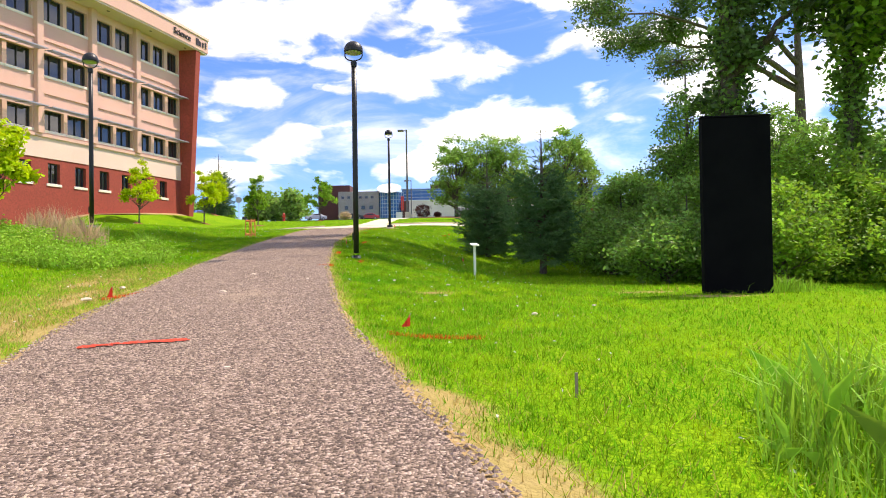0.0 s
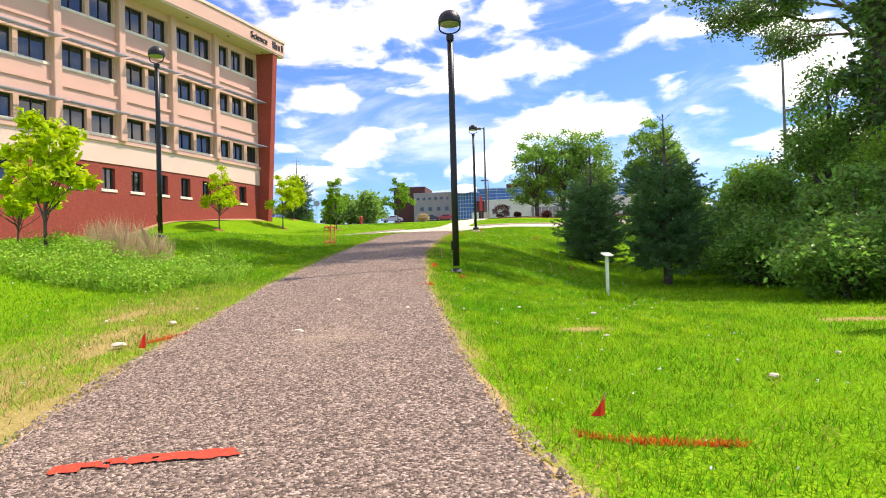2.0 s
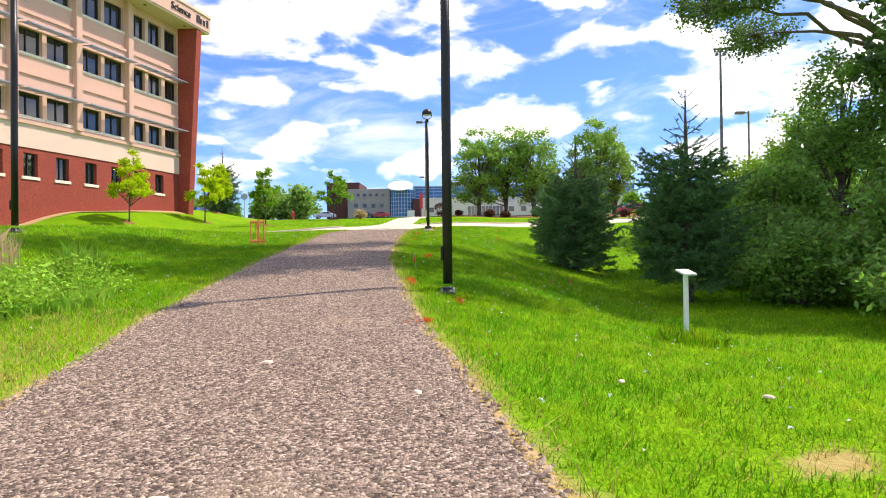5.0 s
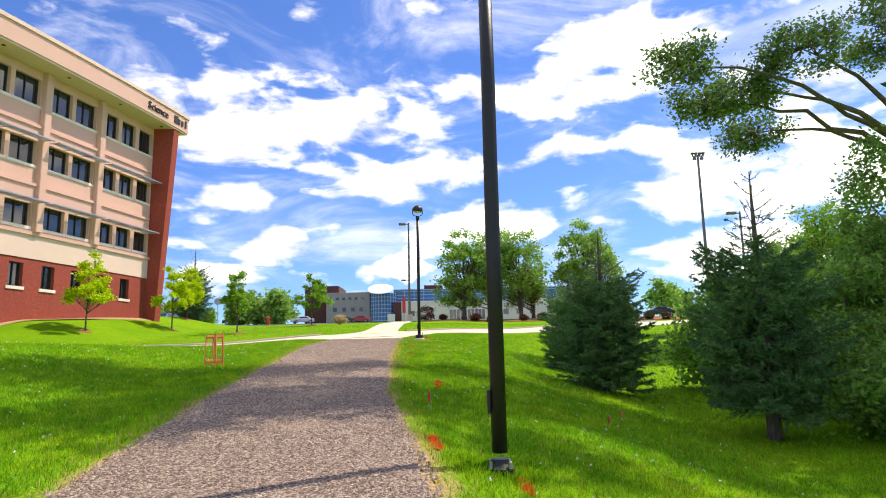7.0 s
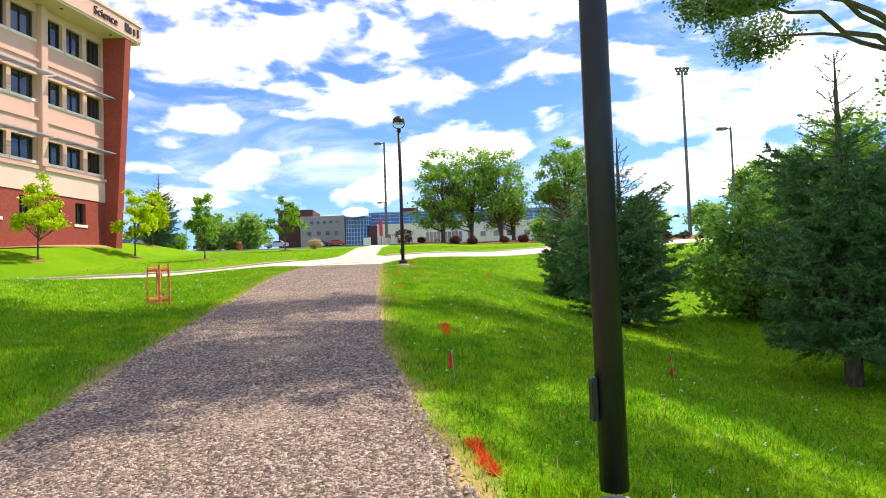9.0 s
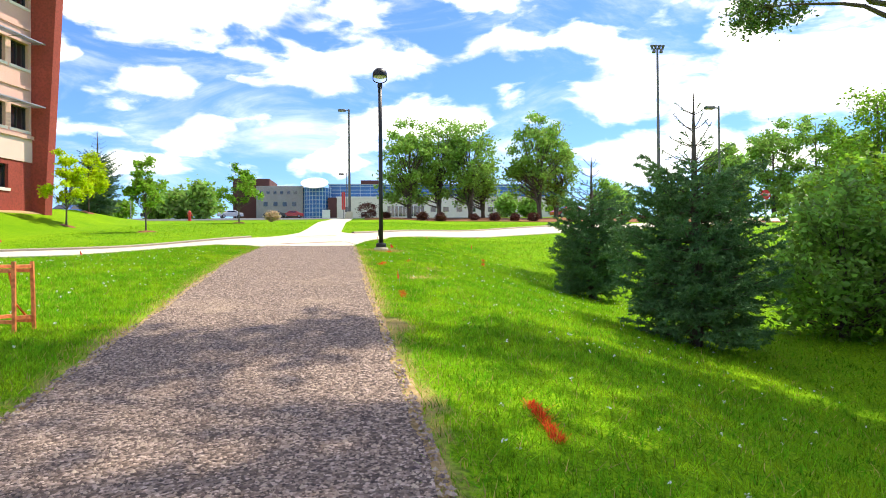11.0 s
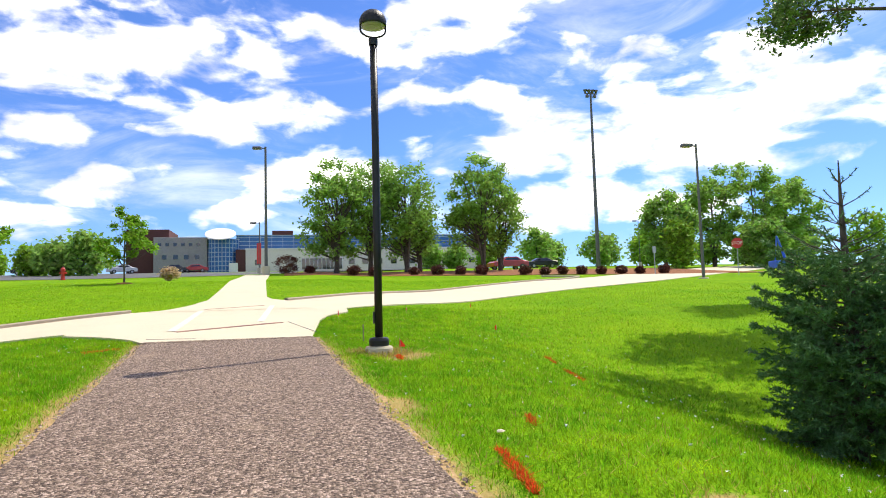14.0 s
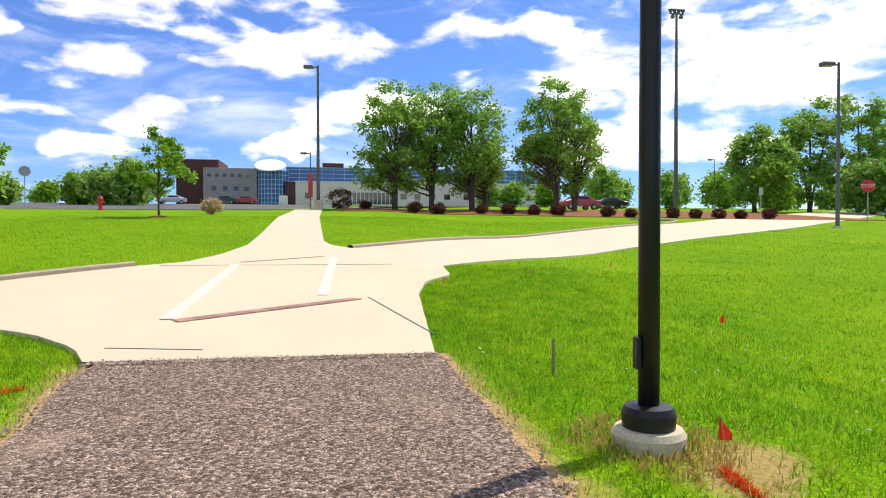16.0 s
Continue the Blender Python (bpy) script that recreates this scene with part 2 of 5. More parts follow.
M = {
    "lawn": lawn_material(),
    "gravel": gravel_material(),
    "stone": material("stone_chip", (0.38, 0.285, 0.22), (0.23, 0.165, 0.128), 4.0, 0.9, island=0.6, spec=0.25),
    "blade": material("grass_blade", (0.115, 0.35, 0.012), (0.45, 0.60, 0.020), 0.8, 0.7, island=0.55, leaf=0.45, spec=0.05, fine=(0.10, 0.29, 0.009), fine_scale=4.0),
    "dry_blade": material("dry_blade", (0.58, 0.42, 0.15), (0.46, 0.35, 0.10), 1.5, 0.8, island=0.3, leaf=0.35, spec=0.05),
    "weed": material("weed_leaf", (0.22, 0.44, 0.03), (0.36, 0.56, 0.05), 1.5, 0.6, island=0.35, leaf=0.35, spec=0.3),
    "verge": material("verge_soil", (0.54, 0.37, 0.20), (0.44, 0.31, 0.15), 2.2, 0.95, 0.8, (0.32, 0.22, 0.09), 30.0, spec=0.1),
    "concrete": material("concrete", (0.66, 0.595, 0.42), (0.58, 0.52, 0.37), 0.8, 0.85, 0.25, (0.54, 0.47, 0.35), 70.0, spec=0.3),
    "kerb": material("kerb_concrete", (0.52, 0.43, 0.32), (0.42, 0.34, 0.25), 2.0, 0.9, 0.3, (0.36, 0.3, 0.22), 40.0, spec=0.2),
    "paver": material("paver_red", (0.44, 0.25, 0.19), (0.36, 0.20, 0.16), 6.0, 0.9, 0.3, (0.3, 0.18, 0.14), 50.0, obj_var=0.2),
    "asphalt": material("asphalt", (0.11, 0.11, 0.115), (0.15, 0.15, 0.15), 0.6, 0.9, 0.4, (0.08, 0.08, 0.08), 60.0, spec=0.3),
    "mulch": material("mulch", (0.24, 0.10, 0.045), (0.16, 0.07, 0.035), 3.0, 0.95, 0.9, (0.30, 0.14, 0.07), 25.0, spec=0.1),
    "brick": material("brick_red", (0.40, 0.080, 0.056), (0.34, 0.066, 0.048), 0.8, 0.85, 0.3, (0.26, 0.058, 0.042), 9.0, spec=0.2),
    "precast": material("precast_buff", (0.74, 0.46, 0.375), (0.68, 0.415, 0.335), 0.5, 0.85, 0.2, (0.63, 0.385, 0.31), 22.0, spec=0.2),
    "cream": material("precast_cream", (0.84, 0.63, 0.53), (0.78, 0.58, 0.49), 0.6, 0.85, 0.15, (0.68, 0.48, 0.39), 25.0, spec=0.2),
    "soffit": material("soffit", (0.60, 0.48, 0.37), (0.55, 0.44, 0.34), 0.4, 0.8, 0.1),
    "sill": material("window_sill", (0.80, 0.72, 0.62), (0.72, 0.64, 0.55), 2.0, 0.8),
    "pane": glass_material("window_glass", (0.022, 0.026, 0.032)),
    "bluepane": material("blue_glass", (0.02, 0.15, 0.40), (0.015, 0.11, 0.31), 0.5, 0.3, spec=0.5),
    "bluegrid": material("curtain_bars", (0.40, 0.52, 0.62), (0.35, 0.47, 0.58), 2.0, 0.5, metal=0.3),
    "frame": material("window_frame", (0.035, 0.034, 0.033), (0.05, 0.047, 0.045), 5.0, 0.5, metal=0.3),
    "steel": material("grey_steel", (0.42, 0.41, 0.40), (0.34, 0.33, 0.33), 5.0, 0.45, metal=0.7),
    "black": material("black_paint", (0.010, 0.010, 0.011), (0.016, 0.016, 0.017), 8.0, 0.42, 0.05, spec=0.4),
    "blackpanel": material("black_panel", (0.004, 0.004, 0.005), (0.007, 0.007, 0.008), 2.0, 0.9, spec=0.03),
    "lens": material("lamp_lens", (0.40, 0.38, 0.33), (0.34, 0.32, 0.28), 8.0, 0.35),
    "grey_pole": material("grey_pole", (0.16, 0.155, 0.15), (0.12, 0.115, 0.11), 3.0, 0.55, metal=0.4),
    "orange": material("orange_paint", (0.90, 0.27, 0.08), (0.80, 0.22, 0.06), 6.0, 0.6, 0.1, (0.5, 0.12, 0.03), 30.0),
    "mesh_orange": material("orange_netting", (0.85, 0.22, 0.05), (0.72, 0.17, 0.04), 4.0, 0.6, leaf=0.3),
    "flag": material("flag_red", (0.80, 0.035, 0.015), (0.68, 0.028, 0.012), 10.0, 0.55, leaf=0.35),
    "redpaint": material("spray_paint", (0.80, 0.07, 0.045), (0.66, 0.06, 0.035), 12.0, 0.9, 0.4, (0.42, 0.08, 0.04), 60.0, spec=0.1),
    "painted_blade": material("painted_grass", (0.85, 0.10, 0.03), (0.70, 0.13, 0.03), 12.0, 0.8, island=0.35, leaf=0.35, spec=0.05),
    "wire": material("steel_wire", (0.5, 0.5, 0.48), (0.4, 0.4, 0.38), 5.0, 0.4, metal=0.8),
    "white": material("white_paint", (0.78, 0.77, 0.74), (0.70, 0.69, 0.66), 3.0, 0.55, 0.05),
    "wood": material("weathered_wood", (0.36, 0.28, 0.19), (0.26, 0.2, 0.14), 3.0, 0.85, 0.4, (0.2, 0.15, 0.1), 30.0, stretch=(1, 1, 0.2)),
    "bark": material("bark", (0.11, 0.085, 0.065), (0.065, 0.05, 0.04), 5.0, 0.95, 1.0, (0.16, 0.13, 0.10), 18.0, stretch=(1, 1, 0.3), spec=0.15),
    "leaf_lime": material("leaf_lime", (0.56, 0.66, 0.012), (0.44, 0.60, 0.012), 0.9, 0.55, island=0.3, leaf=0.5, spec=0.35),
    "leaf_mid": material("leaf_mid", (0.26, 0.44, 0.035), (0.19, 0.36, 0.03), 0.8, 0.55, island=0.45, leaf=0.5, spec=0.35),
    "leaf_far": material("leaf_far", (0.30, 0.48, 0.085), (0.22, 0.39, 0.07), 0.4, 0.6, island=0.4, leaf=0.5, spec=0.3),
    "leaf_deep": material("leaf_deep", (0.24, 0.42, 0.065), (0.17, 0.325, 0.05), 0.6, 0.45, island=0.5, leaf=0.55, spec=0.5),
    # darker than leaf_deep: the backlit look of the crowns is put into the colour
    "leaf_shade": material("cottonwood_leaf_backlit", (0.13, 0.22, 0.055), (0.09, 0.165, 0.045), 0.6, 0.45, island=0.5, leaf=0.4, spec=0.5),
    "needle": material("spruce_needle", (0.08, 0.18, 0.065), (0.15, 0.285, 0.09), 0.9, 0.6, island=0.35, leaf=0.15, spec=0.25),
    "needle_blue": material("spruce_needle_pale", (0.13, 0.235, 0.125), (0.10, 0.19, 0.10), 0.9, 0.6, island=0.3, leaf=0.15, spec=0.25),
    "burgundy": material("barberry_leaf", (0.085, 0.022, 0.018), (0.12, 0.035, 0.02), 1.5, 0.6, island=0.4, leaf=0.2, spec=0.3),
    "reed": material("feather_grass", (0.62, 0.46, 0.30), (0.54, 0.42, 0.24), 2.0, 0.8, island=0.25, leaf=0.5, spec=0.2),
    "grey_wall": material("grey_block", (0.36, 0.335, 0.315), (0.31, 0.29, 0.275), 0.5, 0.85, 0.2, (0.27, 0.255, 0.24), 6.0),
    "darkbrick": material("dark_brick", (0.13, 0.045, 0.04), (0.10, 0.036, 0.032), 0.6, 0.9, 0.2, (0.085, 0.032, 0.03), 8.0),
    "pale_wall": material("pale_block", (0.78, 0.70, 0.63), (0.72, 0.64, 0.57), 0.4, 0.85, 0.2, (0.64, 0.57, 0.51), 6.0),
    "signred": material("sign_red", (0.62, 0.03, 0.03), (0.55, 0.025, 0.025), 6.0, 0.4),
    "hydrant": material("hydrant_red", (0.60, 0.035, 0.02), (0.48, 0.03, 0.02), 8.0, 0.45),
    "sign_back": material("sign_back", (0.42, 0.42, 0.42), (0.36, 0.36, 0.36), 6.0, 0.4, metal=0.6),
    "blue": material("blue_paint", (0.02, 0.12, 0.62), (0.02, 0.10, 0.5), 6.0, 0.4),
    "tyre": material("tyre_rubber", (0.02, 0.02, 0.02), (0.03, 0.03, 0.03), 20.0, 0.85),
    "letter": material("letter_bronze", (0.05, 0.035, 0.03), (0.035, 0.025, 0.02), 10.0, 0.5, metal=0.4),
    "worn_line": material("worn_line", (0.76, 0.70, 0.59), (0.68, 0.60, 0.48), 3.0, 0.85, 0.2, (0.64, 0.56, 0.45), 12.0),
    "litter": material("pale_litter", (0.72, 0.60, 0.46), (0.62, 0.5, 0.38), 10.0, 0.8),
    "clover": material("clover_flower", (0.80, 0.80, 0.72), (0.7, 0.7, 0.6), 10.0, 0.8),
}
CAR_PAINT = {k: material("car_" + k, c, tuple(0.85 * v for v in c), 2.0, 0.25, spec=0.7) for k, c in
             {"silver": (0.55, 0.55, 0.57), "red": (0.45, 0.03, 0.03), "dark": (0.03, 0.03, 0.035), "white": (0.75, 0.75, 0.75), "blue": (0.03, 0.10, 0.35)}.items()}


# ---- shape helpers ----
class Shape:
    """Collects vertices and faces, in metres, for one mesh."""
    def __init__(self):
        self.v, self.f = [], []

    def add(self, v, f):
        k = len(self.v)
        self.v += [tuple(p) for p in v]
        self.f += [tuple(i + k for i in q) for q in f]
        return self

    def box(self, x0, x1, y0, y1, z0, z1, c=0.0):
        """A box; c chamfers its vertical edges and the rim of its top."""
        if c <= 0:
            v = [(x, y, z) for z in (z0, z1) for x, y in ((x0, y0), (x1, y0), (x1, y1), (x0, y1))]
            return self.add(v, [(3, 2, 1, 0), (4, 5, 6, 7), (0, 1, 5, 4), (1, 2, 6, 5), (2, 3, 7, 6), (3, 0, 4, 7)])
        def ring(i, z):
            a, b, d, e = x0 + i, x1 - i, y0 + i, y1 - i
            return [(a + c, d, z), (b - c, d, z), (b, d + c, z), (b, e - c, z), (b - c, e, z), (a + c, e, z), (a, e - c, z), (a, d + c, z)]
        v = ring(0, z0) + ring(0, z1 - c) + ring(c * 0.7, z1)
        f = [tuple(range(7, -1, -1)), tuple(range(16, 24))]
        for r in (0, 8):
            f += [(r + i, r + (i + 1) % 8, r + 8 + (i + 1) % 8, r + 8 + i) for i in range(8)]
        return self.add(v, f)

    def tube(self, pts, radii, sides=8, caps=True):
        pts = [Vector(p) for p in pts]
        v, f = [], []
        ref = Vector((0.31, 0.95, 0.05))
        for i, p in enumerate(pts):
            d = (pts[min(i + 1, len(pts) - 1)] - pts[max(i - 1, 0)]).normalized()
            a = d.cross(ref)
            a = a.normalized() if a.length > 0.05 else d.orthogonal().normalized()
            b = d.cross(a)
            for k in range(sides):
                t = 2 * math.pi * k / sides
                v.append(p + (a * math.cos(t) + b * math.sin(t)) * radii[i])
        for i in range(len(pts) - 1):
            for k in range(sides):
                k2 = (k + 1) % sides
                f.append((i * sides + k, i * sides + k2, (i + 1) * sides + k2, (i + 1) * sides + k))
        if caps:
            f.append(tuple(range(sides - 1, -1, -1)))
            f.append(tuple((len(pts) - 1) * sides + k for k in range(sides)))
        return self.add(v, f)

    def lathe(self, profile, sides=20, centre=(0, 0, 0)):
        """Profile: (radius, z) from the bottom up."""
        v, f = [], []
        for r, z in profile:
            for k in range(sides):
                t = 2 * math.pi * k / sides
                v.append((centre[0] + r * math.cos(t), centre[1] + r * math.sin(t), centre[2] + z))
        for i in range(len(profile) - 1):
            for k in range(sides):
                k2 = (k + 1) % sides
                f.append((i * sides + k, i * sides + k2, (i + 1) * sides + k2, (i + 1) * sides + k))
        f.append(tuple(range(sides - 1, -1, -1)))
        f.append(tuple((len(profile) - 1) * sides + k for k in range(sides)))
        return self.add(v, f)

    def mesh(self, name, smooth=False):
        me = bpy.data.meshes.new(name)
        me.from_pydata(self.v, [], self.f)
        me.update()
        if smooth:
            me.polygons.foreach_set("use_smooth", [True] * len(me.polygons))
        return me


def mesh_np(name, v, f):
    """A mesh from an array of points and an array of equal-sided faces."""
    me = bpy.data.meshes.new(name)
    n, k = f.shape
    me.vertices.add(len(v)); me.vertices.foreach_set("co", np.ascontiguousarray(v, dtype=np.float32).ravel())
    me.loops.add(n * k); me.loops.foreach_set("vertex_index", np.ascontiguousarray(f, dtype=np.int32).ravel())
    me.polygons.add(n); me.polygons.foreach_set("loop_start", np.arange(0, n * k, k, dtype=np.int32))
    me.polygons.foreach_set("use_smooth", np.zeros(n, dtype=bool))
    me.update(calc_edges=True)
    return me


def part(name, shape, mat, parent=None, label="", smooth=False):
    me = shape if isinstance(shape, bpy.types.Mesh) else shape.mesh(name, smooth)
    if not me.materials:
        me.materials.append(M[mat] if isinstance(mat, str) else mat)
    ob = new(name, me)
    if parent is not None:
        ob.parent = parent
    return tagged(ob, label) if label else ob


def thing(name, x, y, z, label, category, group="", kind="", rz=0.0):
    e = new(name)
    e.empty_display_size = 0.2
    e.matrix_basis = pose(x, y, z, 0, 0, rz)
    return tagged(e, label, category, group, kind)


# ---- lie of the land ----
KY = [-90, -45, -31, -24, -18, -14, -11, -6, 2, 10, 16.4, 28, 41, 60, 90, 125, 170, 900]
KZ = [-4.2, -3.2, -2.5, -1.95, -1.36, -1.0, -0.72, -0.33, 0.03, 0.55, 1.0, 2.0, 2.8, 3.9, 5.7, 7.7, 8.6, 9.5]


def sstep(a, b, v):
    u = np.clip((v - a) / (b - a), 0, 1)
    return u * u * (3 - 2 * u)


def path_mid(y):
    return np.interp(y, [-60, -40, -34, -29, -25, -20, -15, -10, -5, 2], [13, 6.2, 4.15, 2.4, 1.08, 0.05, -0.68, -1.1, -1.53, -2.06])


def path_half(y):
    return np.interp(y, [-40, -34, -29, -25, -20, -15, -10, -5, 2], [1.4, 1.35, 1.3, 1.23, 1.08, 0.93, 0.98, 1.1, 1.25])


def height(x, y):
    x, y = np.asarray(x, float), np.asarray(y, float)
    z = sum(w * np.interp(y + d, KY, KZ) for d, w in ((-3, .15), (-1.5, .22), (0, .26), (1.5, .22), (3, .15)))
    depth = 0.22 + 0.8 * sstep(-24, -13, y) * (1 - sstep(-4, 9, y))
    edge = 0.4 + np.maximum(0, -19 - y) * .3
    z = z - depth * sstep(edge, edge + 5.0, x) * (1 - sstep(13, 24, x))          # swale east of the path
    z = z - 0.3 * sstep(10, 25, x) * sstep(10, 25, y) * (1 - sstep(40, 60, y))
    z = z + 0.55 * sstep(-3, -6.5, x) * sstep(-30, -19, y) * (1 - sstep(-15, -3, y))   # bank on the west
    z = z + 1.1 * sstep(-16.5, -21, x) * sstep(6, 13, y) * (1 - sstep(27, 38, y))
    z = z - 0.06 * sstep(0.05, 0.7, x - path_mid(y) - path_half(y)) * (1 - sstep(-1, 2, y))
    z = z - 0.20 * (1 - sstep(-9, -4.6, x)) * sstep(-12, -4, y) * (1 - sstep(7, 14, y))    # the drive dips to the west
    z = z + 0.35 * np.exp(-((x - 12) / 16) ** 2 - ((y - 50) / 9) ** 2)             # planted mound
    return z


def hz(x, y):
    return float(height(x, y))


DRIVE = [(-40, -6.5, 1.5), (-20, -0.9, 1.5), (-10, 3.1, 1.6), (-6.2, 5.4, 2.0), (-3.2, 7.9, 1.95), (1.3, 12.4, 2.0), (6.0, 17.3, 2.2), (12.8, 23.4, 2.5), (19.5, 29.0, 2.9), (26, 35.5, 3.2), (34, 43, 3.2), (60, 66, 3.2)]


# worn spots in the lawn: x, y, half length, half width, turn
WORN = [(-0.95, -23.9, 0.5, 0.2, 1.9), (-0.15, -25.6, 0.55, 0.2, 1.9), (0.35, -27.0, 0.6, 0.25, 1.9), (3.3, -27.6, 0.5, 0.3, 2.2), (3.75, -28.8, 0.7, 0.34, 2.0), (-1.2, -23.2, 0.5, 0.18, 1.8), (-1.75, -22.2, 0.45, 0.16, 1.5),
        (-0.7, -25.4, 0.45, 0.16, 1.9), (6.4, -20.5, 0.5, 0.25, 0.2), (7.3, -21.5, 0.6, 0.2, 0), (3.1, -22.6, 0.3, 0.15, 0.5), (0.35, -0.3, 0.4, 0.25, 0.9), (-0.35, -3.6, 0.35, 0.2, 1.6), (0.15, -11.4, 0.35, 0.15, 1.6), (0.75, -19.9, 0.4, 0.15, 1.9), (0.9, -6.0, 0.25, 0.14, 0.4), (0.6, -7.5, 0.3, 0.2, 0.4)]


def wear(x, y):
    """How bare the lawn is, from 0 to 1."""
    x, y = np.asarray(x, float), np.asarray(y, float)
    w = np.zeros(x.shape)
    for a, b, rx, ry, rz in WORN:
        u, v = (x - a) * math.cos(rz) + (y - b) * math.sin(rz), (y - b) * math.cos(rz) - (x - a) * math.sin(rz)
        w = np.maximum(w, np.exp(-(u / rx) ** 2 - (v / ry) ** 2))
    gap = np.abs(x - path_mid(y)) - path_half(y)
    w = np.maximum(w, 0.55 * (1 - sstep(0.05, 0.38, gap)) * (y < 2))
    west = (x < path_mid(y)) * (1 - sstep(-22, -18.5, y)) * (1 - sstep(0.9, 2.6, gap))
    return np.maximum(w, 0.42 * west)


def ground_sheet():
    xs = np.unique(np.concatenate([np.linspace(-2500, -80, 14), np.linspace(-80, -14, 23), np.linspace(-14, -7, 18), np.linspace(-7, 7, 95), np.linspace(7, 16, 24), np.linspace(16, 90, 26), np.linspace(90, 2500, 14)]))
    ys = np.unique(np.concatenate([np.linspace(-1500, -70, 10), np.linspace(-70, -38, 17), np.linspace(-38, -32, 16), np.linspace(-32, 3, 235), np.linspace(3, 14, 28), np.linspace(14, 180, 84), np.linspace(180, 3000, 16)]))
    X, Y = np.meshgrid(xs, ys)
    v = np.stack([X, Y, height(X, Y)], -1).reshape(-1, 3)
    i = np.arange(len(xs) * len(ys)).reshape(len(ys), len(xs))
    f = np.stack([i[:-1, :-1], i[:-1, 1:], i[1:, 1:], i[1:, :-1]], -1).reshape(-1, 4)
    me = mesh_np("ground", v, f)
    me.polygons.foreach_set("use_smooth", [True] * len(me.polygons))
    me.attributes.new("wear", "FLOAT", "POINT").data.foreach_set("value", wear(v[:, 0], v[:, 1]).astype(np.float32))
    part("ground", me, "lawn")
    tagged(bpy.data.objects["ground"], "bright green mown lawn with straw-coloured patches", "ground", kind="structure")


def ribbon(name, left, right, lift, mat, across=6, thick=0.05):
    """A sheet between two edges given as arrays of x, y, laid on the land."""
    left, right = np.asarray(left, float), np.asarray(right, float)
    n = len(left)
    u = np.linspace(0, 1, across + 1)[None, :, None]
    p = left[:, None, :] * (1 - u) + right[:, None, :] * u
    z = height(p[..., 0], p[..., 1]) + lift
    top = np.concatenate([p, z[..., None]], -1)
    low = top[:, [0, -1]].copy(); low[..., 2] -= thick
    rows = np.concatenate([low[:, :1], top, low[:, 1:]], 1)
    k = rows.shape[1]
    i = np.arange(n * k).reshape(n, k)
    f = np.stack([i[:-1, :-1], i[:-1, 1:], i[1:, 1:], i[1:, :-1]], -1).reshape(-1, 4)
    return part(name, mesh_np(name, rows.reshape(-1, 3), f), mat)


def smooth_line(nodes, step):
    """Catmull-Rom through rows of any width, sampled about every step metres."""
    P = np.asarray(nodes, float)
    P = np.vstack([2 * P[0] - P[1], P, 2 * P[-1] - P[-2]])
    out = []
    for a, b, c, d in zip(P, P[1:], P[2:], P[3:]):
        k = max(2, int(np.linalg.norm((c - b)[:2]) / step))
        for t in np.arange(k) / k:
            out.append(0.5 * (2 * b + (c - a) * t + (2 * a - 5 * b + 4 * c - d) * t * t + (3 * b - a - 3 * c + d) * t ** 3))
    out.append(P[-2])
    return np.array(out)


def sides(line):
    d = np.gradient(line[:, :2], axis=0)
    d /= np.linalg.norm(d, axis=1)[:, None]
    nrm = np.stack([-d[:, 1], d[:, 0]], 1)
    return line[:, :2] + nrm * line[:, 2:3], line[:, :2] - nrm * line[:, 2:3], nrm


def wobble(y, amp, seed, scale=1.1):
    return np.array([amp * noise.noise(Vector((yy * scale, seed, 0))) + 0.5 * amp * noise.noise(Vector((yy * scale * 4, seed, 5))) for yy in np.atleast_1d(y)])


ground_sheet()

# gravel path with its worn verges
ys = np.arange(-46, 2.01, 0.2)
mid, half = path_mid(ys), path_half(ys)
kern = np.ones(15) / 15
mid = np.convolve(np.pad(mid, 7, mode="edge"), kern, "valid")
L_edge = mid - half + wobble(ys, 0.055, 1.0)
R_edge = mid + half + wobble(ys, 0.055, 7.0)
tagged(ribbon("verge", np.stack([L_edge - 0.07 + wobble(ys, 0.07, 3.0, 1.3), ys], 1), np.stack([R_edge + 0.07 + wobble(ys, 0.07, 4.0, 1.3), ys], 1), 0.012, "verge", 8),
       "worn straw-coloured soil verge beside the gravel", "verge", kind="structure")
tagged(ribbon("path", np.stack([L_edge, ys], 1), np.stack([R_edge, ys], 1), 0.03, "gravel", 8),
       "pinkish-grey crushed gravel footpath", "path", kind="structure")

# concrete drive with kerb, apron and walk
drive_line = smooth_line(DRIVE, 0.5)
dl, dr, dn = sides(drive_line)
tagged(ribbon("road", dl, dr, 0.035, "concrete", 6), "pale sunlit concrete service drive", "road", kind="structure")
ay = np.arange(1.9, 9.01, 0.2)
aL = np.interp(ay, [1.9, 2.4, 3.0, 3.5, 9], [-3.36, -3.6, -4.15, -4.9, -5.2])
aR = np.interp(ay, [1.9, 5.2, 6.4, 7.2, 9], [-0.82, -0.55, -0.3, 0.2, 0.3])
tagged(ribbon("pavement", np.stack([aL, ay], 1), np.stack([aR, ay], 1), 0.041, "concrete", 8), "pale concrete apron where the gravel ends", "pavement", kind="structure")
wy = np.arange(8.8, 45.1, 0.4)
wL = np.interp(wy, [8.8, 9.6, 11, 13.5, 28, 45], [-4.6, -4.25, -3.95, -3.75, -4.3, -4.6])
wR = np.interp(wy, [8.8, 10.6, 12.3, 13.5, 14.8, 28, 45], [-0.6, -0.9, -1.2, -1.75, -1.95, -2.45, -2.75])
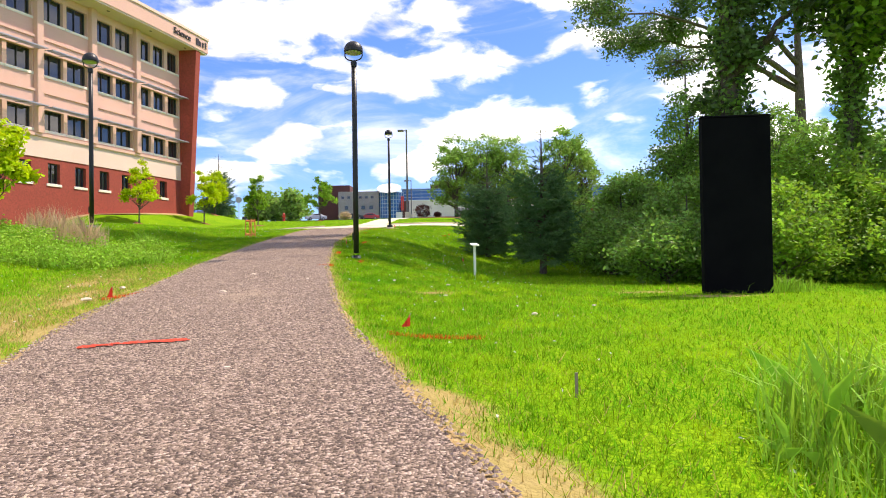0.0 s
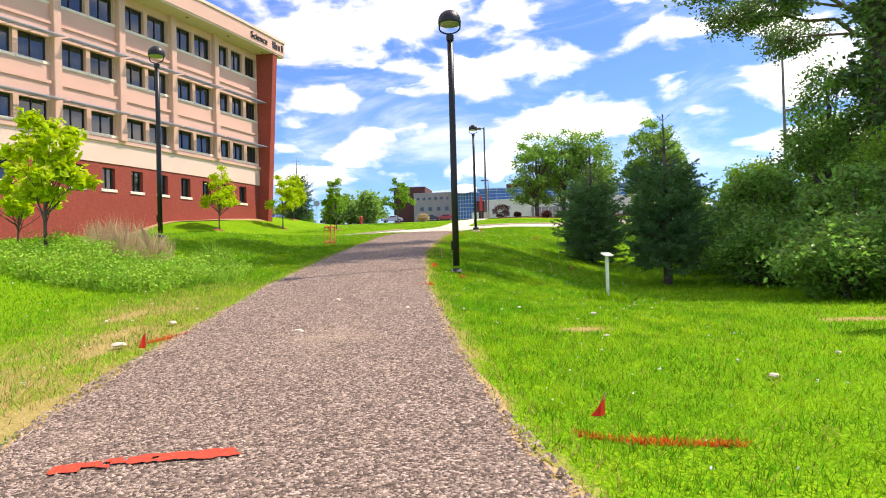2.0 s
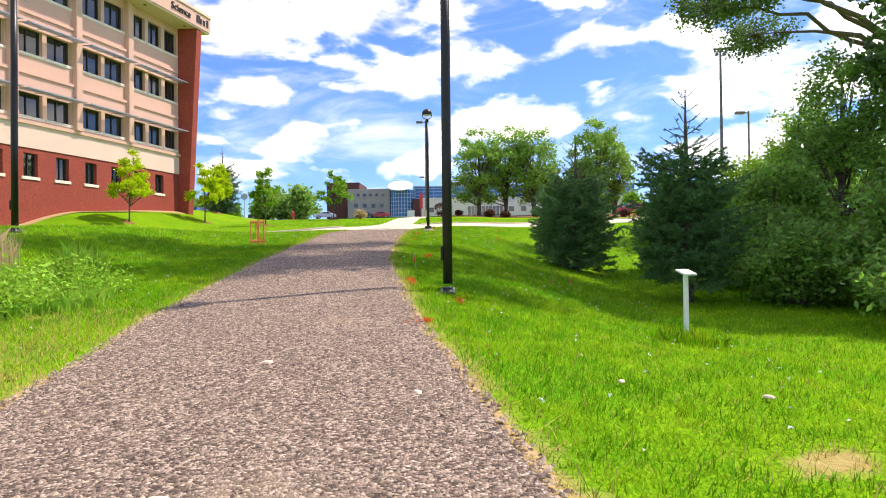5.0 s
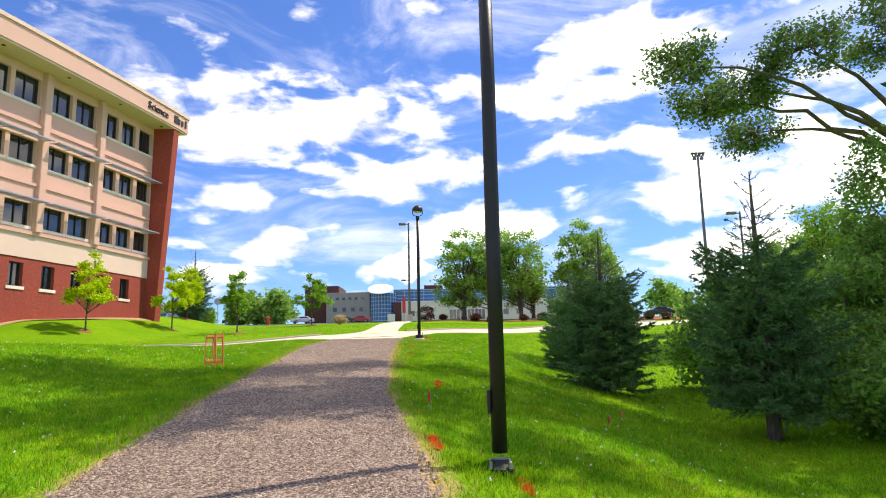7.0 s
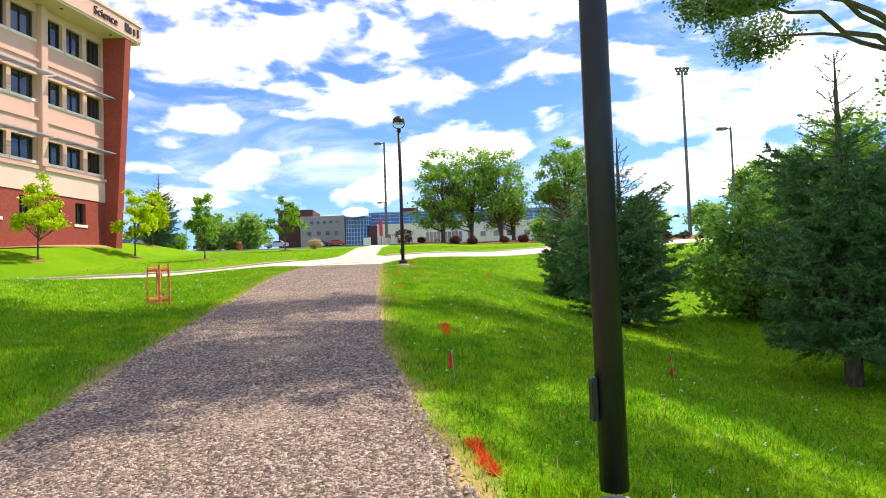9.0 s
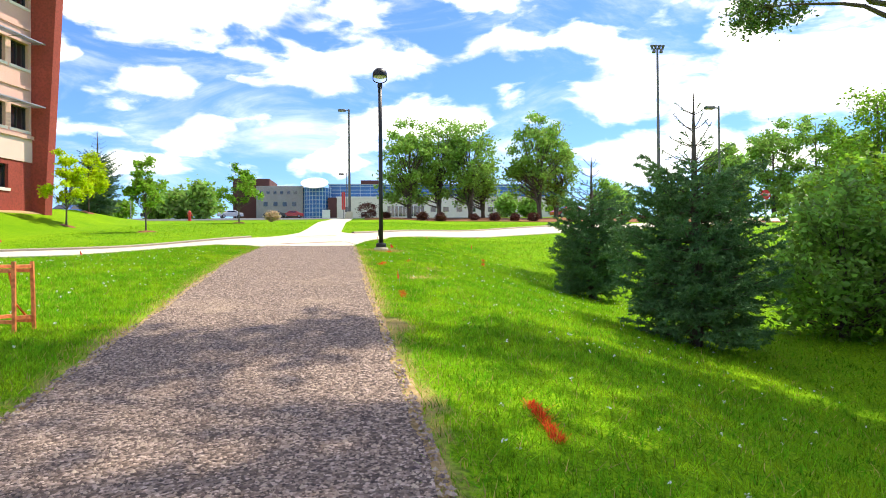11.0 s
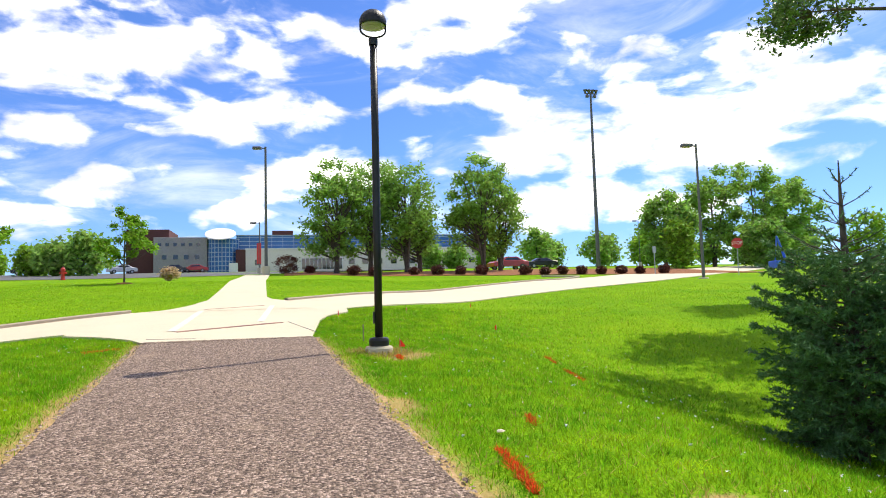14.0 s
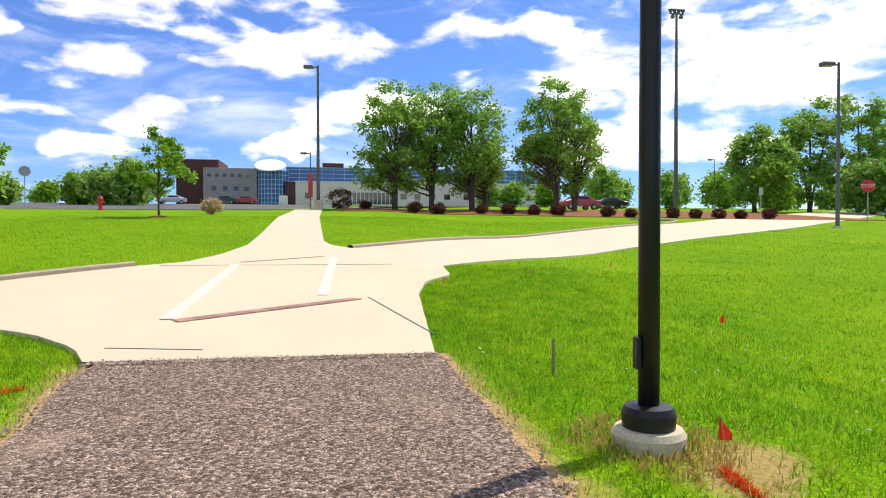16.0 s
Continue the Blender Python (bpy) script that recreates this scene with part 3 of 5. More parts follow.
tagged(ribbon("pavement", np.stack([wL, wy], 1), np.stack([wR, wy], 1), 0.047, "concrete", 6), "pale concrete walk leading to the car park", "pavement", kind="structure")


def kerb(points, label):
    p = smooth_line([(x, y, 0) for x, y in points], 0.5)[:, :2]
    d = np.gradient(p, axis=0); d /= np.linalg.norm(d, axis=1)[:, None]
    nr = np.stack([-d[:, 1], d[:, 0]], 1)
    z = height(p[:, 0], p[:, 1])
    prof = [(-0.07, -0.1), (-0.07, 0.09), (-0.05, 0.11), (0.05, 0.115), (0.09, 0.10), (0.1, -0.1)]
    v = np.stack([np.concatenate([p + nr * o, (z + h)[:, None]], 1) for o, h in prof], 1)
    k = len(prof)
    i = np.arange(len(p) * k).reshape(len(p), k)
    f = np.stack([i[:-1, :-1], i[:-1, 1:], i[1:, 1:], i[1:, :-1]], -1).reshape(-1, 4)
    tagged(part("kerb", mesh_np("kerb", v.reshape(-1, 3), f[:, ::-1]), "kerb"), label, "kerb", kind="structure")


i0 = int(np.argmin(np.abs(dl[:, 0] + 4.4) + np.abs(dl[:, 1] - 9.1)))
i1 = int(np.argmin(np.abs(dl[:, 0] + 0.4) + np.abs(dl[:, 1] - 12.4)))
i2 = int(np.argmin(np.abs(dl[:, 0] - 16.5) + np.abs(dl[:, 1] - 30)))
kerb([tuple(p) for p in dl[:i0 + 1:4]], "low buff concrete kerb along the drive")
kerb([tuple(p) for p in dl[i1:i2:4]] + [(18.0, 33.0), (18.2, 34.6), (16.5, 36.0)], "low buff concrete kerb round the lawn")

# car park and planted bed
tagged(ribbon("car_park", [(-90, 45), (-90, 60), (-90, 90), (-90, 124)], [(-1.5, 46), (-1, 60), (0, 90), (45, 124)], 0.03, "asphalt", 30), "grey asphalt car park", "car park", kind="structure")
by = np.linspace(-1.6, 38, 40)
tagged(ribbon("planting_bed", np.stack([by, 41.2 + 0.6 * np.sin(by * 0.4) - 0.10 * by], 1), np.stack([by, 57 + 0.0 * by], 1), 0.04, "mulch", 16), "reddish-brown bark mulch bed under the trees", "bed", kind="structure")


# ---- the brick and precast hall ----
HX = -20.8          # face of the hall at y = 18
PIL = [-7.6, -3.45, 0.7, 4.85, 9.0, 13.13, 17.3, 22.5]


def pierced_wall(y0, y1, z0, z1, holes, x_face, thick):
    """A wall facing east with rectangular openings (y0, y1, z0, z1) right through it."""
    ycut = sorted({y0, y1, *[h[0] for h in holes], *[h[1] for h in holes]})
    zcut = sorted({z0, z1, *[h[2] for h in holes], *[h[3] for h in holes]})
    inside = lambda y, z: any(h[0] < y < h[1] and h[2] < z < h[3] for h in holes)
    s = Shape()
    idx = {}

    def vert(x, y, z):
        k = (round(x, 4), round(y, 4), round(z, 4))
        if k not in idx:
            idx[k] = len(s.v)
            s.v.append((x, y, z))
        return idx[k]
    a, b = x_face, x_face - thick
    for ya, yb in zip(ycut, ycut[1:]):
        for za, zb in zip(zcut, zcut[1:]):
            if inside((ya + yb) / 2, (za + zb) / 2):
                continue
            s.f.append(tuple(vert(a, *q) for q in ((ya, za), (yb, za), (yb, zb), (ya, zb))))
            s.f.append(tuple(vert(b, *q) for q in ((ya, za), (ya, zb), (yb, zb), (yb, za))))
    for ya, yb, za, zb in holes:
        for p, q in (((ya, za), (yb, za)), ((yb, za), (yb, zb)), ((yb, zb), (ya, zb)), ((ya, zb), (ya, za))):
            s.f.append(tuple(vert(*c) for c in ((a, *p), (a, *q), (b, *q), (b, *p))))
    for p, q in (((y0, z0), (y1, z0)), ((y1, z0), (y1, z1)), ((y1, z1), (y0, z1)), ((y0, z1), (y0, z0))):
        s.f.append(tuple(vert(*c) for c in ((a, *q), (a, *p), (b, *p), (b, *q))))
    return s


def hall_window(hall, yc, w, z0, z1, x, sill_out):
    """Deep-set dark window: frame, two panes and a pale sill."""
    win = part("window", Shape().box(x - 0.30, x - 0.25, yc - w / 2, yc + w / 2, z0, z1), "pane", hall)
    fr = Shape()
    t = 0.06
    for a, b, c, d in ((yc - w / 2, yc - w / 2 + t, z0, z1), (yc + w / 2 - t, yc + w / 2, z0, z1), (yc - w / 2 + t, yc + w / 2 - t, z0, z0 + t), (yc - w / 2 + t, yc + w / 2 - t, z1 - t, z1), (yc - 0.02, yc + 0.02, z0 + t, z1 - t)):
        fr.box(x - 0.245, x - 0.18, a, b, c, d)
    part("frame", fr, "frame", win)
    part("sill", Shape().box(x - 0.24, x + sill_out, yc - w / 2 - 0.12, yc + w / 2 + 0.12, z0 - 0.17, z0 - 0.004, 0.015), "sill", win)


def run(x0, x1, y0, y1, z0, z1):
    """A long bar cut into short lengths, so that it can follow the bowed front."""
    s = Shape()
    ys_ = np.linspace(y0, y1, max(2, int((y1 - y0) / 2) + 1))
    v, f = [], []
    for y in ys_:
        v += [(x0, y, z0), (x1, y, z0), (x1, y, z1), (x0, y, z1)]
    for i in range(len(ys_) - 1):
        for k in range(4):
            f.append((i * 4 + k, (i + 1) * 4 + k, (i + 1) * 4 + (k + 1) % 4, i * 4 + (k + 1) % 4))
    n = 4 * (len(ys_) - 1)
    f += [(0, 1, 2, 3), (n + 3, n + 2, n + 1, n)]
    return s.add(v, [q[::-1] for q in f])


def build_hall():
    hall = tagged(new("hall"), "four-storey red brick and buff precast campus hall with overhanging roof", "building")
    y0, y1 = -7.8, 22.5
    low = [(y - 0.43, y + 0.43, 3.62, 4.92) for y in np.arange(-6.1, 22.0, 2.035)]
    part("brick_wall", pierced_wall(y0, y1, -2.6, 5.2, low, HX, 0.35), "brick", hall, "red brick ground storey")
    for g in low:
        hall_window(hall, (g[0] + g[1]) / 2, 0.86, g[2], g[3], HX, 0.05)
    part("cream_band", run(HX - 0.3, HX + 0.05, y0, y1, 5.204, 6.50), "cream", hall, "smooth cream precast band")
    part("cornice", run(HX - 0.3, HX + 0.16, y0, y1, 6.504, 6.70), "precast", hall)
    up = []
    for a, b in zip(PIL, PIL[1:]):
        c = (a + b) / 2
        cs = [c - 0.95, c + 0.95] if b - a < 4.6 else [18.3, 19.95, 21.65]
        w = 1.62 if b - a < 4.6 else 1.32
        for z0, z1 in ((6.98, 8.27), (10.48, 11.86), (13.95, 15.5)):
            up += [(y - w / 2, y + w / 2, z0, z1, w) for y in cs]
    part("upper_wall", pierced_wall(y0, y1, 6.704, 16.0, [u[:4] for u in up], HX, 0.35), "precast", hall, "buff precast wall panels")
    for u in up:
        hall_window(hall, (u[0] + u[1]) / 2, u[4], u[2], u[3], HX, 0.04)
    for p in PIL[:-1]:
        part("pilaster", Shape().box(HX + 0.002, HX + 0.30, p - 0.23, p + 0.23, 6.704, 15.996, 0.03), "precast", hall)
    for a, b in zip(PIL, PIL[1:]):
        for z in (9.25, 12.62):
            part("ledge", run(HX + 0.002, HX + 0.17, a + 0.235, b - 0.235, z, z + 0.17), "precast", hall)
            part("panel", run(HX + 0.002, HX + 0.08, a + 0.235, b - 0.235, z - 0.75, z - 0.004), "precast", hall)
        for z in (8.33, 11.92):
            shade = part("sunshade", run(HX + 0.80, HX + 0.86, a + 0.2, b - 0.1, z - 0.02, z + 0.05), "steel", hall, "projecting grey metal sunshade")
            for k in range(5):
                part("louvre", run(HX + 0.31 + 0.10 * k, HX + 0.37 + 0.10 * k, a + 0.25, b - 0.15, z + 0.005, z + 0.03), "steel", shade)
            for y in np.linspace(a + 0.3, b - 0.2, 4):
                part("bracket", Shape().box(HX + 0.002, HX + 0.80, y - 0.02, y + 0.02, z - 0.02, z + 0.004), "steel", shade)
    part("soffit", run(HX - 12, HX + 1.50, y0 - 1, y1 + 1.5, 16.004, 16.12), "soffit", hall)
    part("fascia", run(HX - 12, HX + 1.55, y0 - 1, y1 + 1.55, 16.124, 17.2), "precast", hall, "buff roof fascia")
    part("coping", run(HX - 12, HX + 1.63, y0 - 1, y1 + 1.63, 17.204, 17.42), "cream", hall)
    fin = Shape().add([(HX - 0.4, 22.504, -0.5), (HX + 0.55, 22.504, -0.5), (HX + 1.45, 22.504, 16.0), (HX - 0.4, 22.504, 16.0),
                       (HX - 0.4, 23.1, -0.5), (HX + 0.55, 23.1, -0.5), (HX + 1.45, 23.1, 16.0), (HX - 0.4, 23.1, 16.0)],
                      [(0, 1, 2, 3), (7, 6, 5, 4), (1, 5, 6, 2), (0, 3, 7, 4), (3, 2, 6, 7), (0, 4, 5, 1)])
    part("fin", fin, "brick", hall, "leaning dark red brick fin")
    part("back_wall", run(HX - 12, HX - 0.404, y0, 23.05, -2.6, 16.0), "precast", hall)
    for y in np.arange(-3, 23, 4.15):
        part("downlight", Shape().lathe([(0.09, 0.0), (0.1, 0.03)], 10, (HX + 0.9, y, 15.97)), "letter", hall)
    word = bpy.data.curves.new("name", "FONT")
    word.body, word.size, word.extrude = "Science", 0.72, 0.03
    tmp = new("name", word)
    me = bpy.data.meshes.new_from_object(tmp.evaluated_get(bpy.context.evaluated_depsgraph_get()))
    bpy.data.objects.remove(tmp)
    me.transform(Matrix.Translation((HX + 1.585, 19.4, 16.42)) @ Euler((radians(90), 0, radians(90))).to_matrix().to_4x4())
    part("lettering", me, "letter", hall, "dark raised lettering")
    for k, (hgt, wid) in enumerate(((0.54, 0.40), (0.40, 0.24), (0.40, 0.2), (0.54, 0.18))):
        y = 22.3 + k * 0.42
        part("letter_bar", Shape().box(HX + 1.552, HX + 1.60, y, y + wid, 16.42, 16.42 + hgt), "letter", hall)
    # the front runs slightly askew to the path and bows a little
    for o in hall.children_recursive:
        n = len(o.data.vertices)
        co = np.empty(n * 3, dtype=np.float32)
        o.data.vertices.foreach_get("co", co)
        co = co.reshape(-1, 3)
        co[:, 0] += 0.219 * (co[:, 1] - 18) - 0.0031 * (co[:, 1] - 18) ** 2
        o.data.vertices.foreach_set("co", co.ravel())
        o.data.update()


build_hall()
fy = np.linspace(-7.8, 23.2, 40)
fx = HX + 0.219 * (fy - 18) - 0.0031 * (fy - 18) ** 2
tagged(ribbon("planting_strip", np.stack([fx - 0.1, fy], 1), np.stack([fx + 0.55 + wobble(fy, 0.12, 9.0), fy], 1), 0.02, "verge", 3), "bare tan strip of soil along the brick wall", "strip", kind="structure")


# ---- far campus building ----
def far_window(b, x, z, w, h, y, mat="pane"):
    part("window", Shape().box(x - w / 2, x + w / 2, y - 0.06, y - 0.01, z - h / 2, z + h / 2), mat, b)


def build_far():
    Y = 130.0
    b = tagged(new("campus_building"), "long low grey, brick and blue-glass campus building beyond the car park", "building")
    part("brick_block", Shape().box(-32.6, -24.7, Y + 1, Y + 12, 6, 16.7, 0.05), "darkbrick", b, "dark brick block")
    part("grey_block", Shape().box(-27.3, -17.3, Y - 0.6, Y + 10, 6, 14.95, 0.05), "grey_wall", b, "grey block wing")
    for x in np.arange(-26.2, -17.6, 1.45):
        far_window(b, x, 13.5, 0.65, 0.55, Y - 0.6)
    for x in (-25.3, -23.2, -21.2, -19.2):
        far_window(b, x, 11.0, 0.85, 0.85, Y - 0.6)
    part("window_strip", Shape().box(-25.6, -17.8, Y - 0.66, Y - 0.61, 8.0, 9.0), "pane", b)
    # glass drum
    drum = part("glass_drum", Shape().lathe([(3.6, 0), (3.6, 8.6)], 32, (-14.4, Y + 2.2, 6)), "bluepane", b, "curved blue glass entrance")
    for k in range(32):
        a = 2 * math.pi * k / 32
        if math.sin(a) < 0.2:
            part("mullion", Shape().box(-14.4 + 3.63 * math.cos(a) - 0.06, -14.4 + 3.63 * math.cos(a) + 0.06, Y + 2.2 + 3.63 * math.sin(a) - 0.06, Y + 2.2 + 3.63 * math.sin(a) + 0.06, 6, 14.6), "bluegrid", drum)
    for z in np.arange(8.2, 14.6, 0.9):
        part("transom", Shape().lathe([(3.66, 0), (3.66, 0.12)], 32, (-14.4, Y + 2.2, float(z))), "bluegrid", drum)
    disc = Shape().lathe([(0.2, -0.12), (2.9, -0.1), (3.0, 0), (2.9, 0.1), (0.2, 0.14)], 36)
    me = disc.mesh("roof_disc")
    me.transform(Matrix.Translation((-14.7, Y - 1.6, 15.5)) @ Euler((radians(28), 0, 0)).to_matrix().to_4x4())
    part("roof_disc", me, "white", b, "tilted white oval canopy")
    part("door", Shape().box(-13.0, -11.3, Y - 2.6, Y - 2.4, 7.4, 9.6), "white", b)
    # blue glazed wing
    wing = part("glazed_wing", Shape().box(-11.8, 40, Y + 0.5, Y + 12, 6, 15.4), "bluepane", b, "blue glazed upper storey")
    for z in (12.55, 13.3, 14.1, 14.9, 15.3):
        part("transom", Shape().box(-11.8, 40, Y + 0.42, Y + 0.5, z, z + 0.1), "bluegrid", wing)
    for x in np.arange(-11.5, 40, 2.2):
        part("mullion", Shape().box(float(x), float(x) + 0.08, Y + 0.43, Y + 0.497, 12.5, 15.3), "bluegrid", wing)
    part("brick_pier", Shape().box(-11.8, -9.9, Y - 1.4, Y + 0.4, 6, 12.35), "darkbrick", b)
    front = part("pale_front", Shape().box(-9.9, 40, Y - 1.5, Y + 0.4, 6, 12.3, 0.05), "pale_wall", b, "pale block ground storey")
    part("parapet", Shape().box(-10, 40.1, Y - 1.6, Y - 0.2, 12.304, 12.55), "white", b)
    part("entrance_glazing", Shape().box(1.0, 9.2, Y - 1.56, Y - 1.51, 8.2, 10.4), "pane", front)
    for x in np.arange(1.0, 9.3, 0.82):
        part("bar", Shape().box(float(x), float(x) + 0.1, Y - 1.62, Y - 1.565, 8.2, 10.4), "white", front)
    for x in (-7.5, 11.2, 14, 17, 20, 24, 28, 31, 34, 37):
        far_window(b, x, 9.7, 1.2, 1.1, Y - 1.5)
    for x in np.arange(22, 40, 2.6):
        far_window(b, float(x), 11.6, 1.0, 0.5, Y - 1.5)
    part("penthouse", Shape().box(-4.8, -0.6, Y + 2, Y + 6, 15.404, 16.5), "darkbrick", b)
    part("roof", Shape().box(-11.9, 40.1, Y + 0.3, Y + 12.1, 15.404, 15.46), "grey_wall", b)


build_far()


# ---- lamps and poles ----
def path_lamp(x, y, z, footing, label, cut=0.0):
    e = thing("street_lamp", x, y, z, label, "lamp", "path lamps")
    if footing:
        part("footing", Shape().lathe([(0.185, -0.3), (0.185, 0.03), (0.168, 0.06), (0.05, 0.065)], 36), "concrete", e, "round concrete footing")
        part("base_cover", Shape().lathe([(0.132, 0.068), (0.135, 0.135), (0.12, 0.17), (0.07, 0.18)], 32), "black", e)
    else:
        part("base_cover", Shape().lathe([(0.1, -0.3), (0.1, 0.0), (0.08, 0.012), (0.066, 0.03), (0.06, 0.06)], 32), "black", e)
        for a in (0.8, 2.4, 3.9, 5.5):
            part("bolt", Shape().lathe([(0.014, 0.0), (0.014, 0.045), (0.006, 0.05)], 6, (0.09 * math.cos(a), 0.09 * math.sin(a), 0)), "steel", e)
    part("pole", Shape().tube([(0, 0, 0.1), (0, 0, 1.5), (0.004, 0, 2.8), (0, 0, 4.33 - cut)], [0.054, 0.054, 0.052, 0.05], 14), "black", e, smooth=True)
    part("access_cover", Shape().box(-0.075, -0.05, -0.03, 0.03, 0.36, 0.52, 0.006), "black", e)
    part("collar", Shape().lathe([(0.06, 4.25 - cut), (0.064, 4.28 - cut), (0.064, 4.34 - cut), (0.03, 4.36 - cut)], 14), "black", e)
    arc = [(0.175 * math.cos(a), 0, 4.47 - cut + 0.105 * math.sin(a)) for a in np.linspace(math.pi, 2 * math.pi, 13)]
    part("yoke", Shape().tube([(-0.175, 0, 4.60 - cut)] + arc + [(0.175, 0, 4.60 - cut)], [0.013] * 15, 8), "black", e)
    dome = [(0.185, 4.53 - cut), (0.19, 4.545 - cut)] + [(0.19 * math.cos(a), 4.575 - cut + 0.185 * math.sin(a)) for a in np.linspace(0, 1.45, 10)]
    part("hood", Shape().lathe(dome, 28), "black", e)
    part("lens", Shape().lathe([(0.10, 4.505 - cut), (0.16, 4.515 - cut), (0.17, 4.528 - cut)], 24), "lens", e)


path_lamp(1.365, -18.02, hz(1.365, -18.02) + 0.035, False, "black path lamp with a domed hood on a yoke, bolted base", 0.38)
path_lamp(0.0, 0.0, -0.06, True, "black path lamp with domed hood, yoke and concrete footing", 0.06)
path_lamp(-5.88, -14.84, -0.56, False, "black path lamp with a domed hood standing on the bank", 0.33)


def cobra_pole(x, y, top, arm, label, thick=0.085, base=0.65):
    z = hz(x, y)
    e = thing("light_pole", x, y, z, label, "lamp", "car park lights")
    h = top - z
    part("footing", Shape().lathe([(0.3, -0.3), (0.3, base), (0.27, base + 0.05), (0.05, base + 0.055)], 18), "concrete", e)
    part("pole", Shape().tube([(0, 0, base - 0.02), (0, 0, h * 0.5), (0, 0, h)], [thick, thick * 0.8, thick * 0.65], 12), "grey_pole", e)
    part("arm", Shape().tube([(0, 0, h - 0.15), (-arm * 0.5, 0, h - 0.12), (-arm, 0, h - 0.1)], [0.05, 0.045, 0.04], 8), "grey_pole", e)
    part("lamp_head", Shape().box(-arm - 0.65, -arm + 0.05, -0.22, 0.22, h - 0.2, h - 0.02, 0.05), "grey_pole", e)
    part("lens", Shape().box(-arm - 0.55, -arm - 0.05, -0.16, 0.16, h - 0.23, h - 0.204), "lens", e)


cobra_pole(-3.0, 44.5, 13.3, 0.35, "tall dark car park light on a concrete footing", 0.13)
cobra_pole(-4.6, 70.0, 10.5, 0.4, "distant dark car park light on a slim pole")
cobra_pole(23.3, 26.7, 9.9, 0.35, "dark car park light standing at the edge of the lawn", 0.10, 0.02)
cobra_pole(58, 95, 14, 0.4, "distant dark car park light on a slim pole")

fl = thing("floodlight_mast", 36.6, 67.6, hz(36.6, 67.6), "tall grey sports floodlight mast with a rack of lamps", "mast")
fh = 27.0 - hz(36.6, 67.6)
part("mast", Shape().tube([(0, 0, -0.2), (0, 0, fh * 0.5), (0, 0, fh)], [0.26, 0.2, 0.13], 12), "grey_pole", fl)
part("crossbar", Shape().box(-0.85, 0.85, -0.06, 0.06, fh - 0.25, fh - 0.1), "grey_pole", fl)
for k in (-0.75, -0.27, 0.27, 0.75):
    part("floodlight", Shape().lathe([(0.08, 0), (0.24, 0.3), (0.26, 0.42), (0.2, 0.44)], 12, (k, -0.05, fh - 0.12)), "grey_pole", fl)
for k in (-0.5, 0.5):
    part("floodlight", Shape().lathe([(0.2, 0), (0.26, 0.04), (0.22, 0.3), (0.08, 0.42)], 12, (k, -0.05, fh - 0.7)), "grey_pole", fl)

# red banner at the pole, pedestal and waste bin by the walk
bn = thing("banner_post", -3.5, 43.6, hz(-3.5, 43.6), "narrow red banner on a slim post", "banner")
part("post", Shape().tube([(0, 0, -0.1), (0, 0, 2.6)], [0.03, 0.03], 8), "grey_pole", bn)
part("banner", Shape().box(-0.16, 0.16, -0.015, 0.015, 0.9, 2.5, 0.004), "signred", bn)


# ---- signs, hydrant, stakes, flags ----
def stop_sign(x, y):
    z = hz(x, y)
    e = thing("stop_sign", x, y, z, "red octagonal stop sign on a grey post", "sign", rz=-35)
    part("post", Shape().box(-0.03, 0.03, -0.02, 0.02, -0.2, 2.6), "sign_back", e)
    v = []
    for yy in (-0.035, -0.022):
        v += [(0.4 * math.cos(math.pi / 8 + k * math.pi / 4), yy, 2.28 + 0.4 * math.sin(math.pi / 8 + k * math.pi / 4)) for k in range(8)]
    f = [tuple(range(8)), tuple(range(15, 7, -1))] + [(k, 8 + k, 8 + (k + 1) % 8, (k + 1) % 8) for k in range(8)]
    plate = part("plate", Shape().add(v, f), "signred", e)
    c = bpy.data.curves.new("stop", "FONT")
    c.body, c.size, c.align_x, c.extrude = "STOP", 0.3, "CENTER", 0.002
    tmp = new("stop", c)
    me = bpy.data.meshes.new_from_object(tmp.evaluated_get(bpy.context.evaluated_depsgraph_get()))
    bpy.data.objects.remove(tmp)
    me.transform(Matrix.Translation((0, -0.04, 2.18)) @ Euler((radians(90), 0, 0)).to_matrix().to_4x4())
    part("lettering", me, "white", plate)


stop_sign(30.0, 32.3)
sb = thing("sign_post", -24.5, 50.0, hz(-24.5, 50.0), "grey back of an octagonal road sign on a post", "sign")
part("post", Shape().box(-0.03, 0.03, -0.02, 0.02, -0.2, 3.1), "sign_back", sb)
part("plate", Shape().lathe([(0.4, 0), (0.4, 0.012)], 8).mesh("plate"), "sign_back", sb).matrix_basis = pose(0, -0.03, 2.75, 90, 0, 22.5)
s2 = thing("sign_post", 26.5, 37.5, hz(26.5, 37.5), "small pale rectangular sign on a post beside the drive", "sign")
part("post", Shape().box(-0.03, 0.03, -0.02, 0.02, -0.2, 2.2), "sign_back", s2)
part("plate", Shape().box(-0.15, 0.15, -0.035, -0.022, 1.7, 2.2, 0.004), "sign_back", s2)

hy = thing("fire_hydrant", -17.0, 43.2, hz(-17.0, 43.2), "red fire hydrant on the lawn by the car park", "hydrant")
part("barrel", Shape().lathe([(0.19, -0.1), (0.19, 0.05), (0.13, 0.07), (0.13, 0.62), (0.17, 0.64), (0.17, 0.7), (0.05, 0.7)], 16), "hydrant", hy)
part("bonnet", Shape().lathe([(0.16, 0.704), (0.15, 0.80), (0.09, 0.88), (0.035, 0.9), (0.035, 0.97), (0.01, 0.97)], 16), "hydrant", hy)
